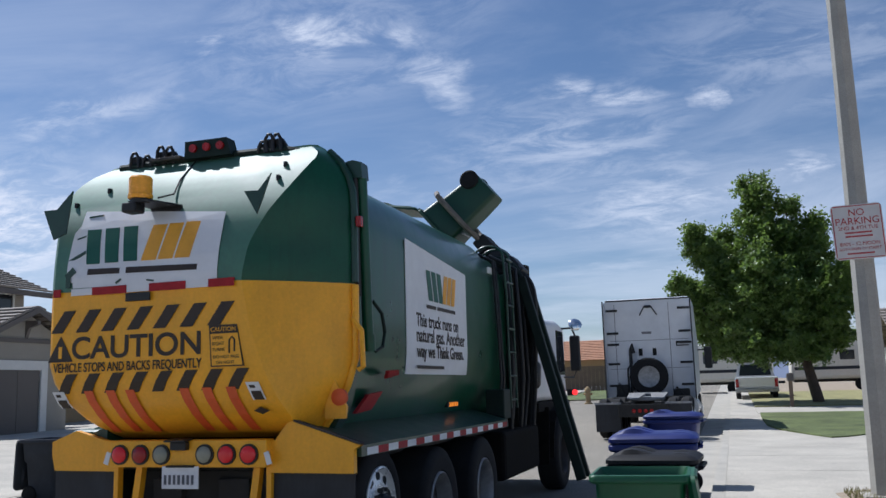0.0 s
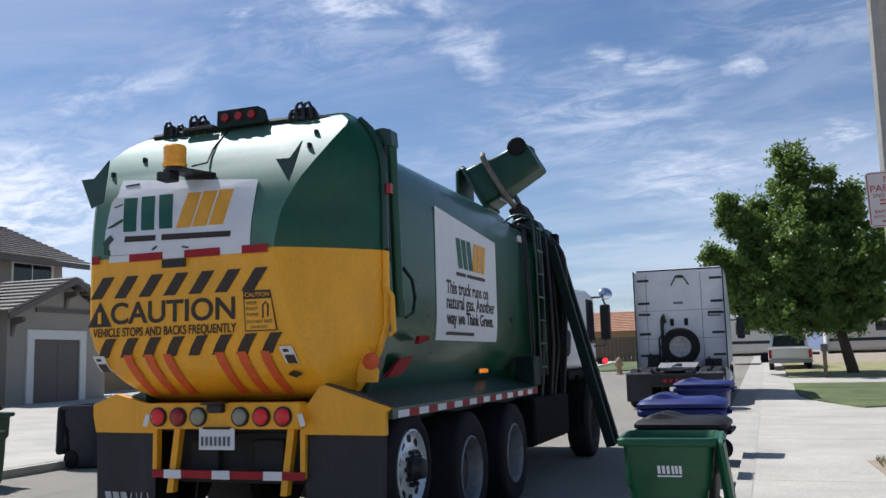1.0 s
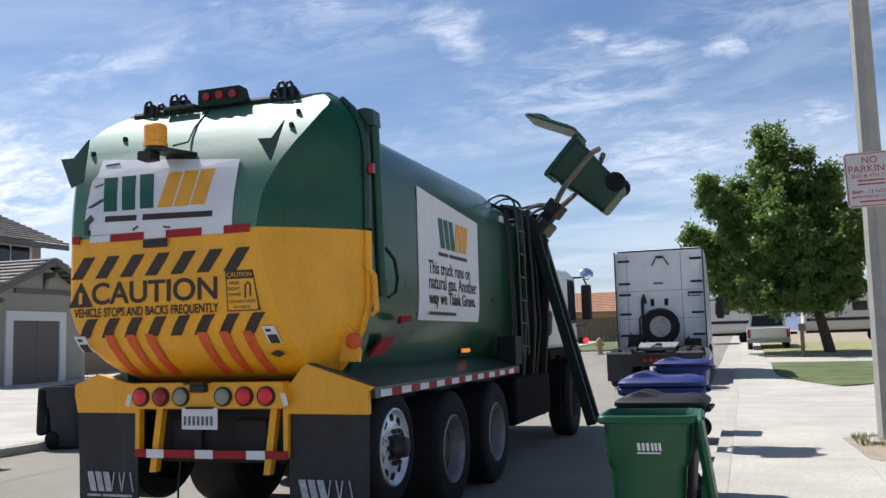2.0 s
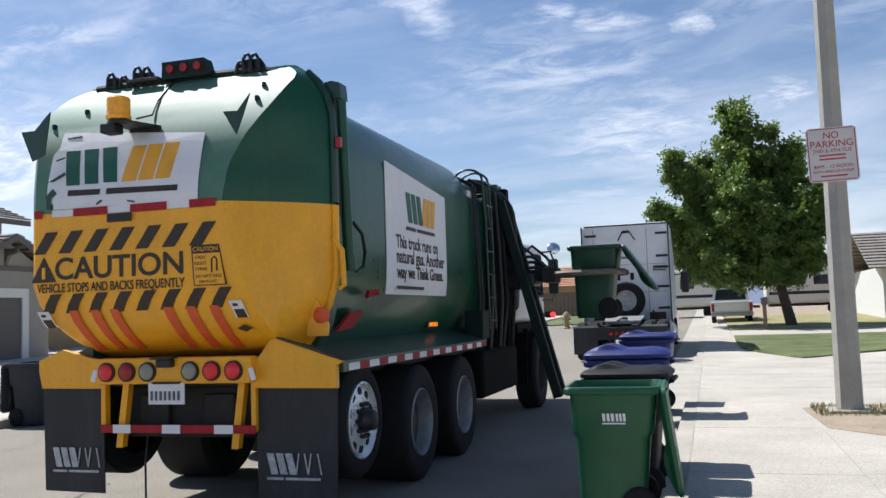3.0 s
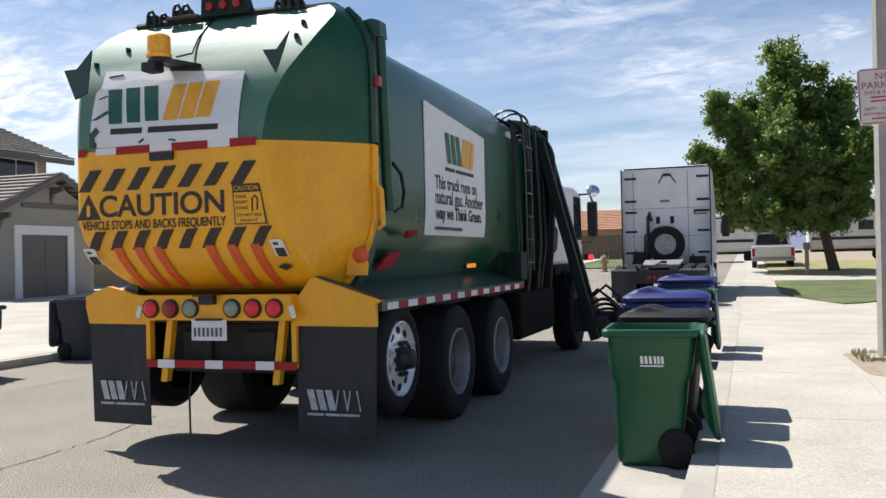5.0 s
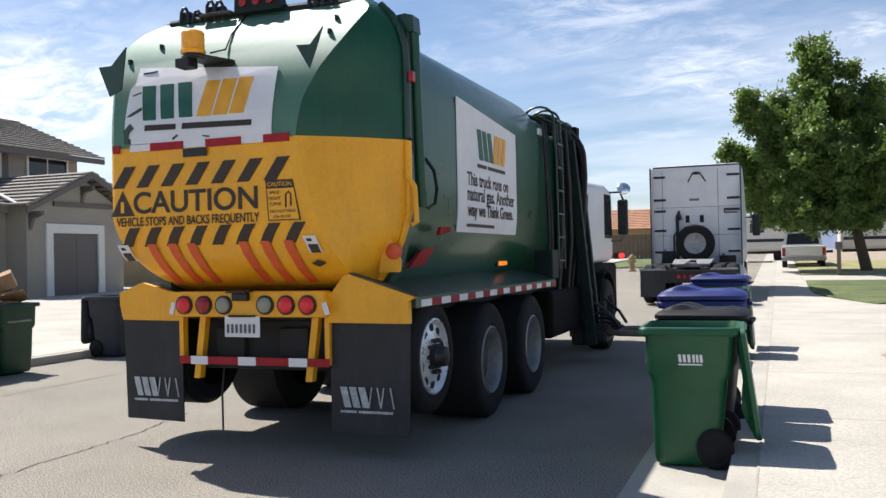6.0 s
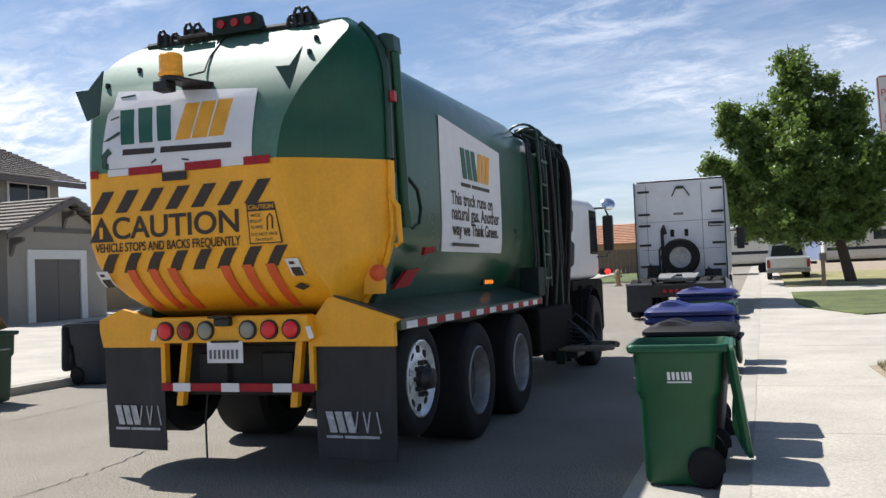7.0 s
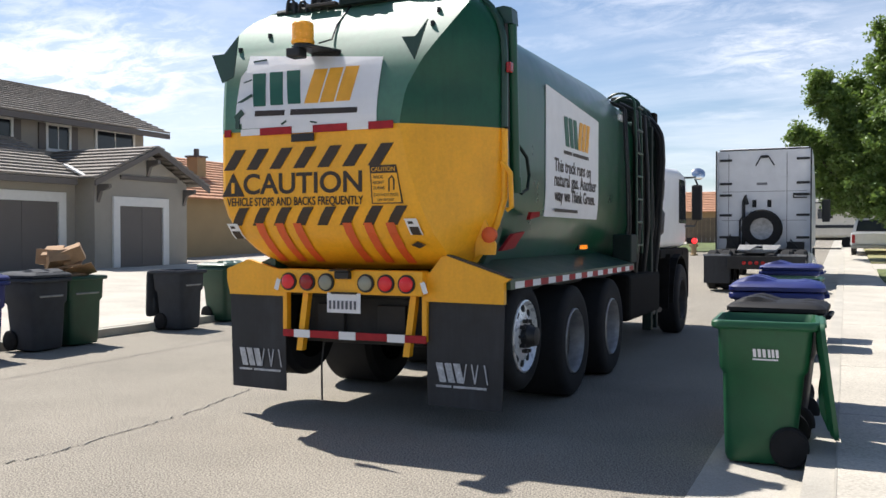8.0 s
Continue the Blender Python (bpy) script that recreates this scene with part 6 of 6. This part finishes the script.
def tree(x, y, z, seed, label, trunk_h=2.3, lean=0.0):
    """A street tree: trunk, upright leaders that spread from it, and leafy shoots round each leader."""
    random.seed(seed)
    ob = thing("tree", (x, y, z), label, "tree")
    bm = bmesh.new()
    cyl(bm, (x + lean, y, z - 0.1), (x, y, z + trunk_h), 0.23, 0.17, 12)
    clumps = []
    for n, (dx, high, reach) in enumerate(LEADERS):
        foot = Vector((x, y, z + trunk_h - 0.1))
        tip = Vector((x + dx, y + random.uniform(-1.6, 1.6), z + high))
        knee = foot.lerp(tip, 0.45) + Vector((dx * 0.22, 0, -0.3))
        cyl(bm, foot, knee, 0.12, 0.07, 7), cyl(bm, knee, tip, 0.07, 0.012, 6)
        shoots = int(22 + 15 * reach)
        for k in range(shoots):
            f = 0.22 + 0.76 * random.random()
            p = foot.lerp(knee, f / 0.45) if f < 0.45 else knee.lerp(tip, (f - 0.45) / 0.55)
            a = random.uniform(0, 2 * math.pi)
            ln = (reach * (1.0 - f) ** 0.85 + 0.22) * random.uniform(0.6, 1.1)
            d = Vector((math.cos(a), math.sin(a), random.uniform(0.2, 0.9) if high > 5 else random.uniform(-0.45, 0.5))).normalized()
            cyl(bm, p, p + d * ln * 0.8, 0.022, 0.006, 4, False)
            for q in range(4 + int(ln * 4.5)):
                u = random.uniform(0.25, 1.08)
                o = Vector((random.gauss(0, 1), random.gauss(0, 1), random.gauss(0, 1))) * (0.11 + 0.10 * ln)
                c = p + d * (ln * u) + o
                if c.z > z + trunk_h - 0.75 + 0.25 * math.sin(3.1 * c.x):
                    clumps.append((c, random.uniform(0.14, 0.34)))
    part("trunk", bm, M["bark"], ob, "dark rough trunk", True)
    vs, fs = [], []
    for c, r in clumps:
        for k in range(int(150 * r + 8)):
            p = c + Vector((random.gauss(0, 0.5), random.gauss(0, 0.5), random.gauss(0, 0.45))) * r
            w = random.uniform(0.05, 0.115)
            e = Euler((random.uniform(-1.1, 1.1), random.uniform(-1.1, 1.1), random.uniform(0, 6.3))).to_matrix()
            i = len(vs)
            vs += [p + e @ Vector(q) for q in ((-w, 0, 0), (0, -w * 0.6, 0.02), (w, 0, 0), (0, w * 0.6, 0.02))]
            fs.append((i, i + 1, i + 2, i + 3))
    me = bpy.data.meshes.new("crown")
    back = ob.matrix_basis.inverted()
    me.from_pydata([back @ v for v in vs], [], fs)
    me.materials.append(M["leaf"])
    cr = new("crown", me)
    cr.parent = ob
    tagged(cr, "dense green foliage with gaps and upright shoots", "", "", "stuff")
    return ob


tree(2.9, 40.0, 0.5, 5, "tall leafy green street tree on a dry lawn", 2.3, 0.5)

# ---- pickup and campers far up the street ----
PX, PY, PZ = 1.15, 44.5, rise(44.5)
pk = thing("pickup_truck", (PX, PY, PZ), "white pickup truck parked far up the street", "pickup truck")
part("body", box(boxm(PX - 0.95, PX + 0.95, PY, PY + 2.1, PZ + 0.55, PZ + 1.15, bevel=0.06), PX - 0.95, PX + 0.95, PY + 2.1, PY + 5.2, PZ + 0.5, PZ + 1.15, bevel=0.08), M["truck_white"], pk)
part("cabin", prism(bmesh.new(), [(PX - 0.9, PY + 1.9, PZ + 1.15), (PX + 0.9, PY + 1.9, PZ + 1.15), (PX + 0.74, PY + 2.1, PZ + 1.82), (PX - 0.74, PY + 2.1, PZ + 1.82)], (0, 1.7, 0)), M["truck_white"], pk)
part("rear_window", prism(bmesh.new(), [(PX - 0.74, PY + 1.90, PZ + 1.22), (PX + 0.74, PY + 1.90, PZ + 1.22), (PX + 0.64, PY + 2.03, PZ + 1.74), (PX - 0.64, PY + 2.03, PZ + 1.74)], (0, -0.02, 0)), M["glass"], pk)
part("tailgate", boxm(PX - 0.74, PX + 0.74, PY - 0.03, PY - 0.002, PZ + 0.68, PZ + 1.13, bevel=0.01), M["truck_white"], pk)
part("bumper", boxm(PX - 0.95, PX + 0.95, PY - 0.12, PY - 0.004, PZ + 0.45, PZ + 0.62, bevel=0.03), M["rim"], pk)
for s in (-1, 1):
    part("tail_lamp", boxm(PX + s * 0.86 - 0.07, PX + s * 0.86 + 0.07, PY - 0.03, PY - 0.002, PZ + 0.68, PZ + 1.05), M["lamp_red"], pk)
    for yy in (0.95, 4.2):
        m = Matrix.Translation((PX + s * 0.93, PY + yy, PZ + 0.38)) @ Euler((0, radians(90 * s), 0)).to_matrix().to_4x4()
        part("wheel", lathe(bmesh.new(), [(0.2, -0.22), (0.36, -0.22), (0.38, -0.18), (0.38, -0.03), (0.34, 0), (0.02, 0.0)], 20, m), M["rubber"], pk)
for x, y, ln, lab in ((-2.2, 56, 4.6, "cream travel trailer across the street's bend"), (3.4, 57, 7.5, "long cream camper parked beyond the tree")):
    zz = rise(y)
    cp = thing("travel_trailer", (x, y, zz), lab, "trailer")
    part("shell", boxm(x, x + ln, y, y + 2.3, zz + 0.65, zz + 2.9, bevel=0.2), M["camper"], cp)
    part("stripe", boxm(x + 0.2, x + ln - 0.2, y - 0.012, y - 0.003, zz + 1.2, zz + 1.38), M["bin_grey"], cp)
    for k in range(int(ln // 2)):
        part("window", boxm(x + 0.7 + 2 * k, x + 1.5 + 2 * k, y - 0.02, y - 0.003, zz + 1.75, zz + 2.3, bevel=0.005), M["glass"], cp)
    part("chassis", boxm(x + 0.2, x + ln + 0.6, y + 0.3, y + 2.0, zz + 0.5, zz + 0.65), M["frame"], cp)
    for k in range(2):
        part("wheel", cyl(bmesh.new(), (x + ln / 2 + k * 0.8, y + 0.05, zz + 0.34), (x + ln / 2 + k * 0.8, y + 0.3, zz + 0.34), 0.34), M["rubber"], cp)
mb = thing("mailbox", (2.2, 37.3, rise(37.3)), "brown post with a mailbox beside the driveway", "mailbox")
part("post", boxm(2.13, 2.27, 37.2, 37.34, rise(37) + 0.1, rise(37) + 1.1), M["wood"], mb)
part("letter_box", boxm(2.08, 2.32, 37.05, 37.5, rise(37) + 1.1, rise(37) + 1.4, bevel=0.05), M["garage"], mb)

# ---- hills ----
bm = bmesh.new()
random.seed(8)
prev = None
for k in range(121):
    t = radians(-90 + 1.5 * k)
    r = 2300
    h = 62 + 34 * noise.noise((k * 0.13, 0.3, 0)) + 16 * noise.noise((k * 0.5, 2, 0))
    row = [bm.verts.new((r * math.sin(t), r * math.cos(t), -5)), bm.verts.new(((r + 200) * math.sin(t), (r + 200) * math.cos(t), h))]
    if prev:
        bm.faces.new((prev[0], prev[1], row[1], row[0]))
    prev = row
single("backdrop", bm, M["hazed_hill"], "low hills on the horizon, coloured with blue haze", "hills", "structure")


# ---- what moves ----
def motions():
    def at_arm(x, z, a):
        """A bin pose whose middle lies at (x, z) in the arm's plane, tipped by a degrees."""
        m = pose(0.17 + (x - 0.17) * 0.96, 12.5, 1.44 + (z - 1.44) * 0.96, 0, a, 0)
        return m @ Matrix.Translation((0, 0, -0.48))

    held = [
        (0.0, -3.42, 4.10, -130), (0.3, -3.52, 4.00, -134), (0.45, -3.70, 3.88, -140), (0.6, -3.74, 3.85, -141), (0.75, -3.55, 3.98, -133), (0.9, -3.34, 4.12, -124), (1.0, -3.22, 4.14, -119),
        (1.2, -2.98, 4.16, -106), (1.5, -2.60, 4.08, -89), (1.7, -2.25, 4.00, -76), (2.0, -1.75, 3.65, -48), (2.3, -1.48, 2.95, -18),
        (2.6, -1.38, 2.30, -3), (2.8, -1.33, 2.04, 0), (3.1, -1.24, 1.72, 0), (3.5, -1.12, 1.44, 0), (3.8, -1.00, 1.17, 0), (4.2, -0.84, 0.84, 0),
    ]
    rest = pose(-0.62, 12.5, 0.01)
    rows = [(t, at_arm(x, z, a)) for t, x, z, a in held] + [(4.5, pose(-0.66, 12.5, 0.06)), (4.7, rest), (8.0, rest)]
    walk(lifted_bin, rows)
    hinge = Matrix.Translation((0.40, 0, 1.0))
    lid = [(0.0, 140), (0.1, 200), (0.2, 232), (0.3, 256), (0.4, 238), (0.5, 165), (0.6, 95), (0.8, 45), (1.0, 28), (1.5, 16), (1.7, 20), (2.0, 70), (2.3, 140), (2.6, 205), (2.8, 230), (3.1, 236), (3.3, 254), (3.5, 268), (3.8, 266), (8.0, 268)]
    walk(lifted_lid, [(t, hinge @ pose(0, 0, 0, 0, d, 0)) for t, d in lid])
    # the gripper, in the truck's space
    home = truck.matrix_basis.inverted()
    tail = [(4.9, -0.72, 0.0), (5.2, -0.95, -0.02), (5.5, -1.25, -0.08), (6.0, -1.50, -0.20), (6.5, -1.80, -0.20), (7.0, -2.16, -0.18), (7.3, -2.62, -0.16), (8.0, -2.75, -0.15)]
    walk(gripper, [(t, home @ m) for t, m in rows[:-1]] + [(t, home @ pose(x, 12.5, z)) for t, x, z in tail])
    walk(carriage, [(t, pose(d, 0, 0)) for t, d in ((0.0, 0.0), (4.9, 0.0), (5.5, 0.25), (6.0, 0.28), (6.5, 0.45), (7.0, 0.72), (8.0, 0.78))])
    # the mast
    head = home @ Matrix.Translation(PIV)
    walk(mast, [(t, head @ pose(0, 0, 0, 0, -d, 0)) for t, d in ((0.0, 14.5), (5.3, 14.5), (5.6, 13.0), (5.9, 7.0), (6.2, 2.5), (6.5, 0.5), (7.0, 0.0), (8.0, 0.0))])
    # the truck pulls away; its wheels roll
    drive = [(0.0, 0.0), (6.8, 0.0), (7.0, 0.02), (7.25, 0.08), (7.5, 0.18), (7.75, 0.31), (8.0, 0.46)]
    walk(truck, [(t, pose(TX + 0.1 * d, 10.0 + d, 0.0)) for t, d in drive])
    for w in WHEELS:
        start = w.matrix_basis.copy()
        r = start.translation.z
        walk(w, [(t, start @ pose(0, 0, 0, -math.degrees(d / r), 0, 0)) for t, d in drive])


motions()
